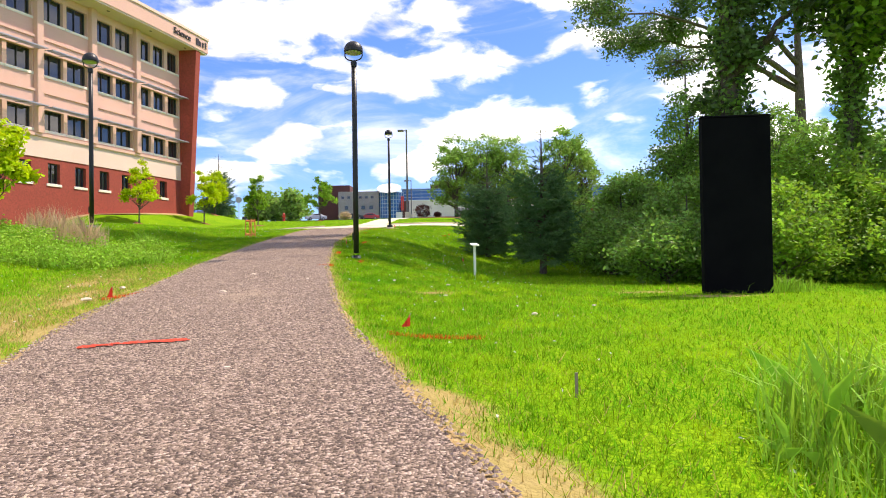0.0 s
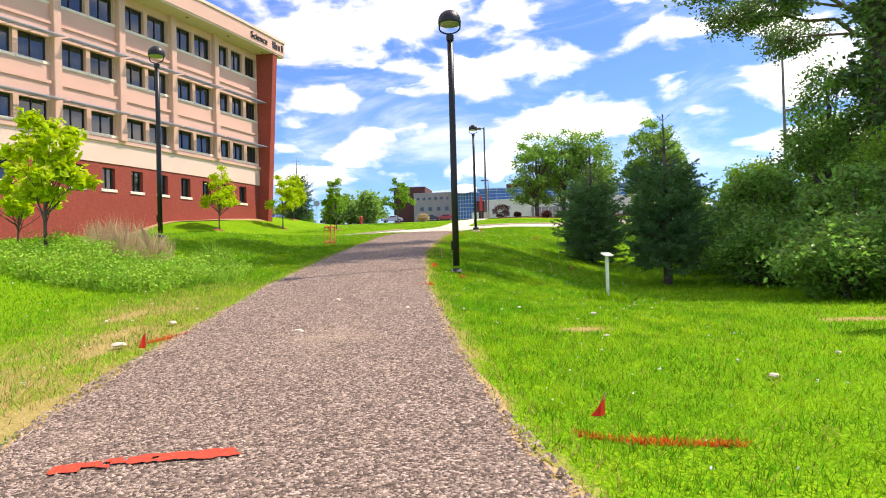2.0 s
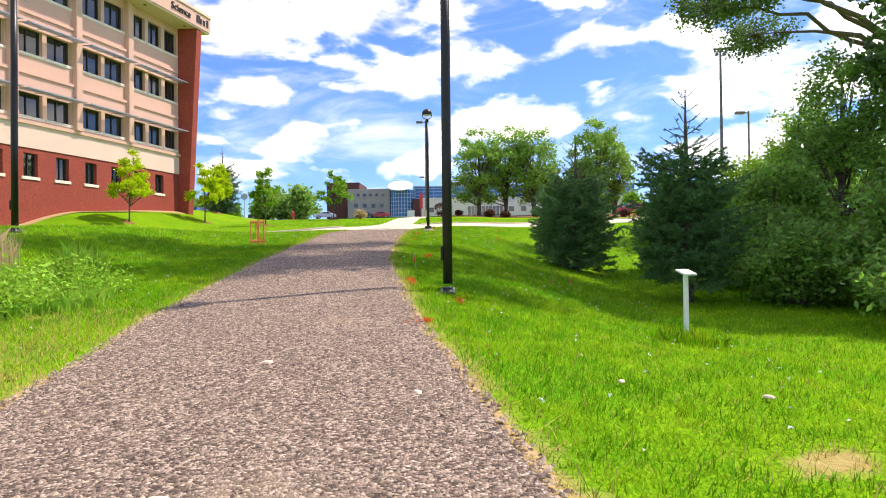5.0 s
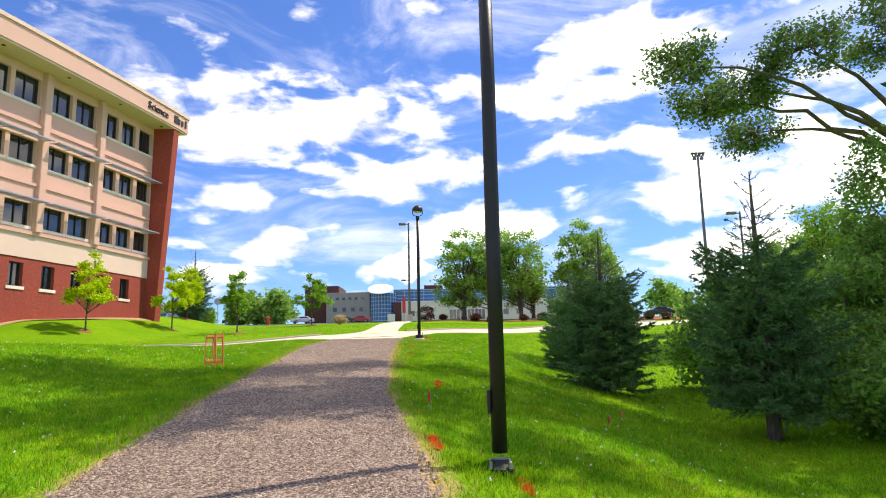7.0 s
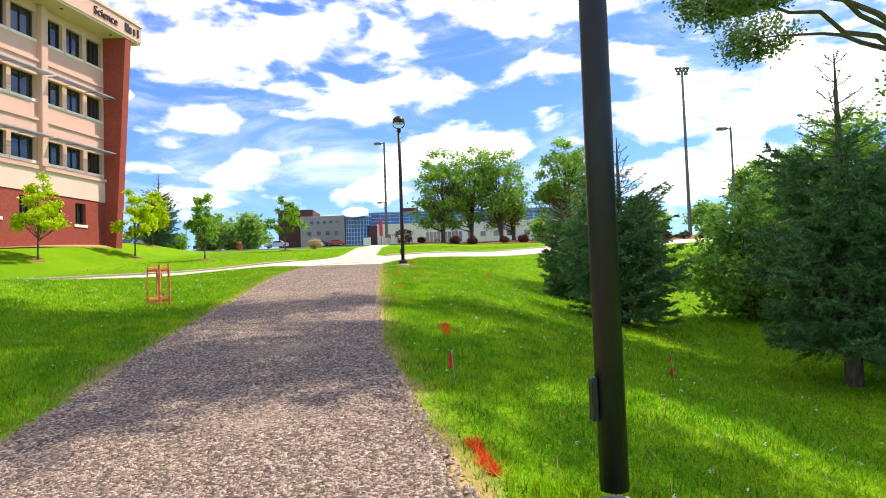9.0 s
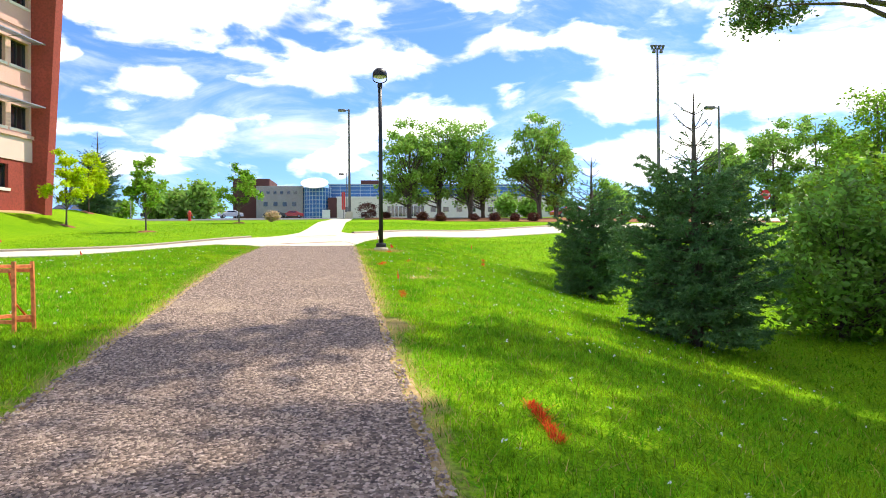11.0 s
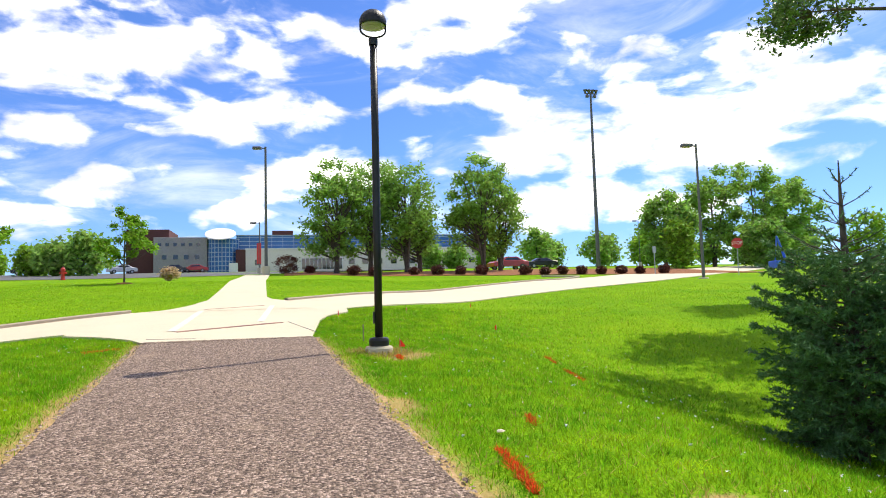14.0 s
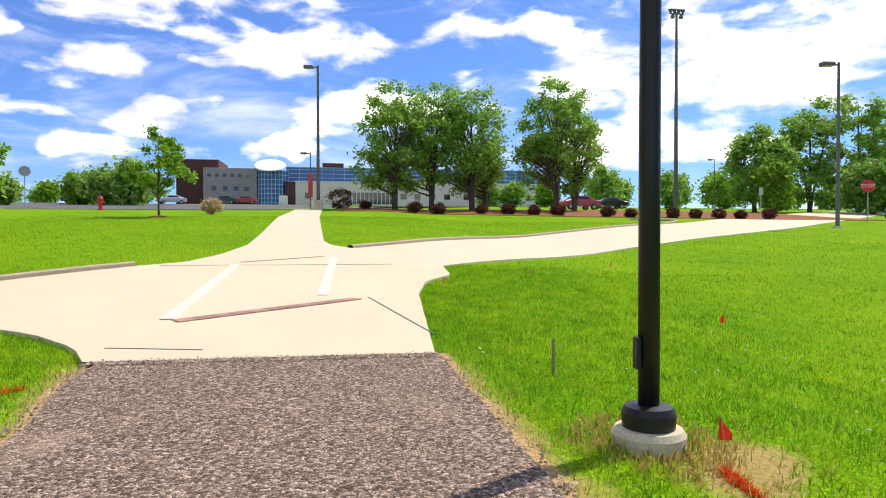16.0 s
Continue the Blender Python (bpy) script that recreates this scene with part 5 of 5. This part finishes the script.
spruce(4.6, -3.0, 3.15, 1.3, "dark green spruce standing in the swale", 21)
spruce(4.35, -8.3, 3.5, 1.5, "dark green spruce with a bare spiky leader", 22)
spruce(5.72, -12.75, 4.0, 1.55, "dark spruce with a bare lower trunk in the shade", 23, clear=0.11)
spruce(-20.6, 33.0, 6.3, 2.3, "pale grey-green spruce behind the hall corner", 24, "needle_blue", 0.05, 0.6)


def bush_tree(x, y, H, R, mat, label, seed, n=9000, size=0.10, name="tree", low=0.34):
    tree(name, x, y, H, 0.02 * H + 0.03, [(0, 0, H * low, R, R, H * 0.32), (0.15 * R, 0.1 * R, H * 0.68, R * 0.72, R * 0.72, H * 0.3)], n, size, mat, label, seed, "trees along the swale", int(60 + 10 * R * H), 0.19, limbs=26,
         category="tree" if name == "tree" else "shrub")


for k, (x, y, H, R, mat, n) in enumerate(((7.2, -7.4, 2.7, 1.1, "leaf_deep", 5500), (11.5, -7.5, 6.2, 1.65, "leaf_deep", 13000), (9.9, -5.0, 3.3, 1.3, "leaf_mid", 8000), (8.5, -10.2, 2.6, 1.3, "leaf_deep", 9000),
                               (11.4, -11.5, 3.8, 1.6, "leaf_mid", 10000), (9.2, -14.3, 2.5, 1.4, "leaf_deep", 9000), (11.6, -15.8, 3.3, 1.7, "leaf_mid", 10000), (13.4, -19.0, 4.0, 2.2, "leaf_mid", 11000), (14.6, -7.0, 5.4, 2.0, "leaf_deep", 11000),
                               (16.0, -23.0, 4.4, 2.4, "leaf_mid", 9000), (14.2, 0.6, 5.6, 1.8, "leaf_mid", 10000), (17.5, -12.0, 7.0, 2.6, "leaf_deep", 12000), (19.0, -18.0, 7.5, 2.8, "leaf_mid", 10000))):
    bush_tree(x, y, H, R, mat, "dense broad-leaved tree in the shady row beside the swale", 40 + k, int(1.6 * n), 0.062)
for k, (x, y, H, R, mat) in enumerate(((7.6, -13.2, 1.5, 1.1, "leaf_deep"), (8.0, -16.6, 1.6, 1.1, "leaf_deep"), (9.7, -18.2, 2.0, 1.2, "leaf_mid"), (11.5, -20.6, 2.1, 1.3, "leaf_mid"), (13.2, -23.0, 2.2, 1.4, "leaf_mid"), (15.0, -26.0, 2.3, 1.5, "leaf_mid"), (7.3, -10.6, 1.6, 1.0, "leaf_deep"), (10.4, -16.8, 1.7, 1.1, "leaf_deep"), (12.6, -18.0, 1.8, 1.2, "leaf_deep"))):
    bush_tree(x, y, H, R, mat, "leafy undergrowth shrub at the edge of the mown grass", 70 + k, 9000, 0.05, "shrub", 0.4)

# the two great cottonwoods, their leaf colour darkened to read as backlit
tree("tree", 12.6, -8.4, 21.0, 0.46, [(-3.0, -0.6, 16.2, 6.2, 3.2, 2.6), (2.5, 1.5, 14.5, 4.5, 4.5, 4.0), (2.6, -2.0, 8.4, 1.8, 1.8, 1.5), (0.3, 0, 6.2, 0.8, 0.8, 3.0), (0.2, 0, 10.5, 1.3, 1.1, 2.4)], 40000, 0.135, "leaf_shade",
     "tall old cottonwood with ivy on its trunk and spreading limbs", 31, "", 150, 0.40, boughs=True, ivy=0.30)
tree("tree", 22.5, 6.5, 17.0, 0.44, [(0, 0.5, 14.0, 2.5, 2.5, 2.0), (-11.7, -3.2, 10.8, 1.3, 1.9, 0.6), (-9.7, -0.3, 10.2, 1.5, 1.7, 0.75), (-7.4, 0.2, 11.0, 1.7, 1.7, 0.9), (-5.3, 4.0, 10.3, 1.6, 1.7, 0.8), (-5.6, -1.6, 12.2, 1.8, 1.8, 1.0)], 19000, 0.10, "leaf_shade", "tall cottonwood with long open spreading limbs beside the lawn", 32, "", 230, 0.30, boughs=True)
tree("tree", 15.6, -10.4, 15.0, 0.34, [(0, 0, 12, 3.2, 3.2, 2.8), (1.2, -1.8, 7.5, 2.2, 2.2, 1.8)], 15000, 0.14, "leaf_mid", "tall tree with a dark forked trunk among shrubs", 33, "", 110, 0.45, boughs=True, ivy=0.3)

# trees on the mulch bed and beyond
for k, (x, y, H, R, n) in enumerate(((2.6, 46.5, 9.4, 2.9, 8000), (5.6, 48.0, 10.2, 2.8, 8000), (8.6, 47.0, 9.4, 2.5, 7000), (10.2, 49.5, 7.0, 1.8, 4000), (15.6, 47.5, 10.8, 3.2, 9000), (17.8, 49.5, 8.2, 2.2, 6000))):
    tree("tree", x, y, H, 0.2, [(0, 0, H * 0.58, R, R, H * 0.26), (0.3, 0.2, H * 0.82, R * 0.7, R * 0.7, H * 0.17), (-0.4 * R, 0, H * 0.34, R * 0.75, R * 0.75, H * 0.2)], n, 0.15, "leaf_far",
         "airy broad-leaved tree on the mulch bed", 80 + k, "trees on the mulch bed", 84, 0.34, limbs=40, stems=3)
for k, (x, y, H, R, mat) in enumerate(((42, 61, 9.0, 2.6, "leaf_far"), (48.5, 61, 12.8, 3.4, "leaf_far"), (53.5, 60, 13.6, 3.8, "leaf_far"), (59, 61, 12.0, 4.0, "leaf_far"), (40, 55, 5.2, 1.0, "leaf_mid"), (41.5, 57, 7.5, 1.8, "leaf_deep"), (57.5, 62, 6, 3, "leaf_far"), (49, 53, 5, 2.4, "leaf_deep"), (63, 66, 7, 3.5, "leaf_far"))):
    tree("tree", x, y, H, 0.22, [(0, 0, H * 0.58, R, R, H * 0.3), (0.2, 0, H * 0.82, R * 0.7, R * 0.7, H * 0.17), (0, 0, H * 0.25, R * 0.8, R * 0.8, H * 0.18)], 6500, 0.22, mat, "tall leafy tree at the far edge of the field", 100 + k, "trees beyond the field", 70, 0.42, limbs=24, stems=2)
wood = random.Random(5)
spots = [(-95 + 6.5 * k, 118 + 30 * wood.random(), 3.6 + 2.6 * wood.random()) for k in range(10)] + [(24 + 4.6 * k, 92 + 22 * wood.random(), 4.0 + 2.6 * wood.random()) for k in range(15)]
spots += [(-29, 80, 4.6), (-25.5, 78, 5.2), (-33, 84, 4.0), (-36, 70, 3.0), (-41, 76, 3.2), (85, 75, 8), (95, 70, 9), (78, 82, 8)]
for k, (x, y, H) in enumerate(spots):
    R = H * 0.42
    tree("tree", x, y, H, 0.15, [(0, 0, H * 0.45, R, R, H * 0.4), (0.3, 0, H * 0.72, R * 0.7, R * 0.7, H * 0.26)], 1500, 0.36, "leaf_far" if k % 3 else "leaf_mid", "distant rounded tree beyond the car park", 200 + k, "distant trees", 40, 0.6, limbs=8)


# ---- shrubs on the bed ----
def bed_shrub(x, y, r, mat, label, seed):
    rng = np.random.default_rng(seed)
    e = thing("shrub", x, y, hz(x, y) + 0.03, label, "shrub", "bed shrubs")
    st = Shape()
    for k in range(7):
        a = rng.uniform(0, 6.28)
        st.tube([(0, 0, -0.05), (math.cos(a) * r * 0.5, math.sin(a) * r * 0.5, r * 0.9)], [0.015, 0.006], 5)
    part("stems", st, "bark", e)
    d = rng.normal(size=(60, 3)); d /= np.linalg.norm(d, axis=1)[:, None]
    c = d * np.array([r, r, r * 0.75]) * 0.8 + np.array([0, 0, r * 0.7])
    v, f = leaves(c, 0.12 * r + 0.03, 1300, 0.05 + 0.03 * r, rng)
    part("foliage", mesh_np("foliage", v, f), mat, e)


for k, (x, y, r) in enumerate(((3.6, 42.0, 0.52), (5.2, 41.6, 0.52), (8.3, 42.0, 0.4), (10.0, 41.2, 0.5), (11.8, 41.0, 0.45), (13.4, 40.7, 0.52), (16.8, 40.2, 0.5), (18.4, 40.0, 0.4), (19.8, 40.0, 0.45), (21.4, 39.8, 0.45), (23, 39.6, 0.42), (24.6, 39.4, 0.45), (26.2, 39.2, 0.4), (28.2, 39.0, 0.5), (0.4, 46, 0.4))):
    bed_shrub(x, y, r, "burgundy", "rounded burgundy-leaved shrub on the mulch bed", 300 + k)
bed_shrub(-1.4, 47.5, 1.05, "burgundy", "large rounded burgundy-leaved shrub beside the light pole", 330)
bed_shrub(-8.2, 33.5, 0.55, "reed", "low brownish twiggy shrub beside the young tree", 331)


# ---- grass, weeds and gravel chips ----
drive_mid = drive_line[:, :2]


def on_paving(x, y, margin=0.0):
    """Whether a place lies on gravel or concrete."""
    g = (y < 2.05) & (np.abs(x - path_mid(y)) < path_half(y) + margin)
    a = (y > 1.85) & (y < 9.2) & (x > np.interp(y, [1.9, 2.4, 3.0, 3.5, 9], [-3.36, -3.6, -4.15, -4.9, -5.2]) - margin) & (x < np.interp(y, [1.9, 5.2, 6.4, 7.2, 9], [-0.82, -0.55, -0.3, 0.2, 0.3]) + margin)
    w = (y > 8.8) & (x > np.interp(y, [8.8, 9.6, 11, 13.5, 28, 45], [-4.6, -4.25, -3.95, -3.75, -4.3, -4.6])) & (x < np.interp(y, [8.8, 10.6, 12.3, 13.5, 14.8, 28, 45], [-0.6, -0.9, -1.2, -1.75, -1.95, -2.45, -2.75]))
    d = np.full(x.shape, 99.0)
    for p, hw in zip(drive_mid, drive_line[:, 2]):
        d = np.minimum(d, np.hypot(x - p[0], y - p[1]) - hw)
    return g | a | w | (d < margin + 0.05)


def blades(x, y, h, width, lean, rng, seg=1):
    n = len(x)
    z = height(x, y)
    a = rng.uniform(0, 2 * math.pi, n)
    t = rng.uniform(0, 2 * math.pi, n)
    k = np.abs(rng.normal(size=n)) * lean
    wx, wy = np.cos(a) * width / 2, np.sin(a) * width / 2
    tipx, tipy = x + np.cos(t) * k * h, y + np.sin(t) * k * h
    if seg == 1:
        v = np.stack([np.stack([x - wx, y - wy, z - 0.005], 1), np.stack([x + wx, y + wy, z - 0.005], 1), np.stack([tipx, tipy, z + h], 1)], 1)
        return v.reshape(-1, 3), np.arange(3 * n).reshape(n, 3)
    mx, my = x + np.cos(t) * k * h * 0.35, y + np.sin(t) * k * h * 0.35
    v = np.stack([np.stack([x - wx, y - wy, z - 0.01], 1), np.stack([x + wx, y + wy, z - 0.01], 1), np.stack([mx + wx * 0.8, my + wy * 0.8, z + h * 0.62], 1), np.stack([tipx, tipy, z + h * (1 - 0.25 * np.minimum(k, 1))], 1), np.stack([mx - wx * 0.8, my - wy * 0.8, z + h * 0.62], 1)], 1)
    return v.reshape(-1, 3), np.arange(5 * n).reshape(n, 5)


def lawn_blades():
    rng = np.random.default_rng(9)
    n = 1250000
    y = rng.uniform(-33, 9, n)
    c = np.where(y < 2, path_mid(np.minimum(y, 2)), -2.06)
    side = np.where(rng.random(n) < 0.5, -1, 1)
    off = rng.exponential(2.3, n)
    x = c + side * (np.where(y < 2, path_half(np.minimum(y, 2)), 1.0) + off)
    tuft = np.array([noise.noise(Vector((a * 1.3, b * 1.3, 2.0))) for a, b in zip(x[::9], y[::9])]).repeat(9)[:n]
    keep = (off < 9) & ~on_paving(x, y, -0.03) & (rng.random(n) < 0.62 + 0.5 * tuft)
    near = off < 0.28
    keep &= ~near | (rng.random(n) < 0.30 + off * 2.2)
    bare = wear(x, y)
    keep &= rng.random(n) > bare * 1.05 - 0.12
    x, y, off, tuft, bare = x[keep], y[keep], off[keep], tuft[keep], bare[keep]
    h = rng.uniform(0.018, 0.055, len(x)) * (1 + 0.6 * np.clip(tuft, -0.5, 1)) * (1 + 0.06 * off)
    wd = rng.uniform(0.004, 0.0085, len(x)) * (1 + 0.10 * off)
    west = (x < path_mid(y)) & (y < -19.5) & (off < 1.6)
    dry = rng.random(len(x)) < np.clip(0.04 + 0.75 * bare + np.where(west, 0.12 + 0.5 * np.clip(tuft, 0, 1), 0), 0, 0.8)
    for name, sel, mat, lab in (("grass", ~dry, "blade", "short bright green lawn grass beside the path"), ("dry_grass", dry, "dry_blade", "straw-coloured dry grass along the path edge")):
        v, f = blades(x[sel], y[sel], h[sel], wd[sel], 1.1, rng)
        tagged(part(name, mesh_np(name, v, f), mat), lab, "grass", kind="stuff")


def patch(name, cx, cy, rx, ry, n, h, width, lean, mat, label, seed, seg=2):
    rng = np.random.default_rng(seed)
    a, r = rng.uniform(0, 6.283, n), np.sqrt(rng.uniform(0, 1, n))
    x, y = cx + rx * r * np.cos(a) + rng.normal(size=n) * 0.05, cy + ry * r * np.sin(a) + rng.normal(size=n) * 0.05
    hh = h * rng.uniform(0.5, 1.2, n) * (1.1 - 0.45 * r)
    v, f = blades(x, y, hh, width * rng.uniform(0.6, 1.3, n), lean, rng, seg)
    tagged(part(name, mesh_np(name, v, f), mat), label, "grass", kind="stuff")


lawn_blades()
for k, (a, b) in enumerate((((2.9, -25.66), (3.7, -25.6)), ((1.1, -20.3), (1.3, -20.0)), ((0.95, -17.72), (0.88, -17.32)), ((0.87, -14.02), (0.87, -13.42)), ((0.27, -9.7), (0.27, -9.3)), ((0.19, -0.62), (0.2, -0.33)), ((-0.01, -5.8), (0.07, -5.0)),
                          ((0.52, -4.4), (0.58, -4.1)), ((2.5, -0.9), (2.65, 0.0)), ((2.75, 0.6), (2.8, 1.1)), ((-3.9, 1.0), (-3.5, 1.35)), ((-0.69, -23.65), (-0.45, -23.25)), ((1.48, -18.15), (1.52, -18.5)))):
    painted_grass(a, b, 0.042, 10 + k, 1500 if k in (2, 3, 5, 6) else 520)


def outer_blades():
    rng = np.random.default_rng(19)
    n = 420000
    x, y = rng.uniform(-15, 24, n), rng.uniform(-31, 30, n)
    d = np.abs(x + 1) * 0.06 + np.maximum(0, y) * 0.035
    k = (rng.random(n) > d * 0.45) & ~on_paving(x, y, 0.05)
    gap = x - path_mid(y)
    k &= ~((gap < 0) & (gap > -3.4) & (y < -20)) | (rng.random(n) < 0.4)
    k &= rng.random(n) > 1.6 * wear(x, y)
    x, y, d = x[k], y[k], d[k]
    v, f = blades(x, y, rng.uniform(0.016, 0.038, len(x)) * (1 + 0.4 * d), rng.uniform(0.008, 0.015, len(x)) * (1 + 0.6 * d), 0.9, rng)
    tagged(part("lawn_grass", mesh_np("lawn_grass", v, f), "blade"), "bright green lawn grass away from the path", "grass", kind="stuff")


outer_blades()
patch("tall_grass", 5.8, -28.0, 0.8, 0.65, 1000, 0.64, 0.012, 0.65, "weed", "clump of tall bright green grass", 1)
patch("tall_grass", 5.25, -28.4, 0.45, 0.5, 500, 0.22, 0.008, 0.8, "weed", "low fringe of the tall grass clump", 2)
patch("tall_grass", -2.2, 1.98, 1.3, 0.06, 260, 0.05, 0.006, 0.8, "dry_blade", "sparse tufts along the joint of gravel and concrete", 14)
patch("tall_grass", -2.2, 1.9, 1.3, 0.05, 200, 0.035, 0.006, 0.9, "blade", "sparse green tufts along the joint of gravel and concrete", 15)
patch("weeds", -4.2, -19.2, 2.3, 1.15, 6500, 0.23, 0.014, 0.9, "weed", "bushy green weeds on the bank", 3)
patch("weeds", -2.75, -19.3, 0.8, 0.6, 1800, 0.19, 0.013, 0.9, "weed", "bushy green weeds at the lawn edge", 4)
patch("tall_grass", -5.0, -17.4, 0.9, 0.5, 1500, 0.72, 0.006, 0.35, "reed", "feathery buff seed-head grass on the bank", 5)
patch("weeds", -3.3, -17.3, 0.3, 0.3, 500, 0.5, 0.02, 0.6, "weed", "tall leafy weed clump", 6)
patch("tall_grass", 3.75, -18.85, 0.3, 0.28, 1100, 0.2, 0.009, 0.5, "blade", "longer grass left round the sign post", 7)
patch("tall_grass", 8.3, -20.8, 0.8, 0.3, 700, 0.3, 0.01, 0.6, "weed", "longer grass and weeds at the foot of the black panel", 8)
patch("tall_grass", 1.35, -18.0, 0.35, 0.35, 1100, 0.075, 0.007, 0.6, "blade", "longer grass round the lamp footing", 10)
patch("tall_grass", 0.0, 0.0, 0.42, 0.42, 900, 0.085, 0.009, 0.6, "dry_blade", "dry grass round the lamp footing", 12)


def leafy_weeds():
    rng = np.random.default_rng(77)
    n = 14000
    c = np.stack([rng.uniform(-6.2, -2.2, 260), rng.uniform(-20.4, -18.0, 260)], 1)
    z = height(c[:, 0], c[:, 1]) + rng.uniform(0.04, 0.26, 260) * (0.5 + rng.random(260))
    v, f = leaves(np.column_stack([c, z]), 0.09, n, 0.026, rng)
    tagged(part("weed_leaves", mesh_np("weed_leaves", v, f), "weed"), "broad green weed leaves on the bank", "weeds", kind="stuff")
    n = 1500
    x, y = rng.uniform(-8, 5, n), rng.uniform(-30, 3, n)
    k = ~on_paving(x, y, 0.3)
    x, y = x[k], y[k]
    c = np.column_stack([x, y, height(x, y) + rng.uniform(0.04, 0.075, len(x))])
    v, f = leaves(c, 0.006, len(c) * 4, 0.009, rng)
    tagged(part("clover_flowers", mesh_np("clover_flowers", v, f), "clover"), "tiny white clover flowers in the lawn", "flowers", kind="stuff")


leafy_weeds()


def gravel_chips():
    rng = np.random.default_rng(4)
    n = 95000
    y = rng.uniform(-33, 1.95, n)
    y = np.where(rng.random(n) < 0.5, rng.uniform(-30, -12, n), y)
    u = rng.uniform(-1.07, 1.07, n)
    x = path_mid(y) + u * path_half(y)
    seam = np.arange(n) < 2600                                   # spilled along the edge of the concrete
    y = np.where(seam, rng.normal(1.885, 0.03, n), y)
    x = np.where(seam, rng.uniform(-3.32, -0.84, n), x)
    z = height(x, y) + np.where(seam, 0.034, 0.026)
    s = rng.uniform(0.006, 0.0155, n)
    a = rng.uniform(0, 6.283, n)
    k = np.arange(5) * 2 * math.pi / 5
    ring = np.stack([x[:, None] + np.cos(a[:, None] + k) * s[:, None] * rng.uniform(0.7, 1.3, (n, 5)), y[:, None] + np.sin(a[:, None] + k) * s[:, None] * rng.uniform(0.7, 1.3, (n, 5)), np.repeat(z[:, None], 5, 1)], -1)
    top = np.stack([x + rng.normal(size=n) * 0.002, y + rng.normal(size=n) * 0.002, z + s * rng.uniform(0.5, 1.1, n)], -1)[:, None, :]
    v = np.concatenate([ring, top], 1).reshape(-1, 3)
    b = np.arange(n)[:, None, None] * 6
    f = (b + np.array([[0, 1, 5], [1, 2, 5], [2, 3, 5], [3, 4, 5], [4, 0, 5]])).reshape(-1, 3)
    tagged(part("gravel_chips", mesh_np("gravel_chips", v, f), "stone"), "loose crushed stone chips on the path", "gravel", kind="stuff")


gravel_chips()

# a few pale scraps and stones
lit = random.Random(8)
for k, (x, y, s) in enumerate(((4.28, -24.2, 0.045), (5.1, -23.2, 0.03), (4.9, -28.9, 0.04), (3.3, -23.0, 0.03), (1.35, -22.1, 0.035), (2.5, -21.5, 0.03), (3.3, -21.6, 0.035), (0.6, -23.3, 0.05), (0.4, -21.5, 0.04), (-0.9, -22.8, 0.05), (-0.8, -23.8, 0.06), (2.0, -27.0, 0.03), (0.2, -4.6, 0.03))):
    e = Shape().lathe([(s * 0.7, 0), (s, s * 0.2), (s * 0.75, s * 0.5), (s * 0.2, s * 0.6)], 7)
    e.v = [(p[0] * lit.uniform(0.8, 1.3), p[1] * lit.uniform(0.5, 0.9), p[2]) for p in e.v]
    o = part("stone", e, "litter")
    o.matrix_basis = pose(x, y, hz(x, y) + 0.022, 0, 0, lit.uniform(0, 180))
    tagged(o, "pale flat stone lying on the ground", "stone", "loose stones")
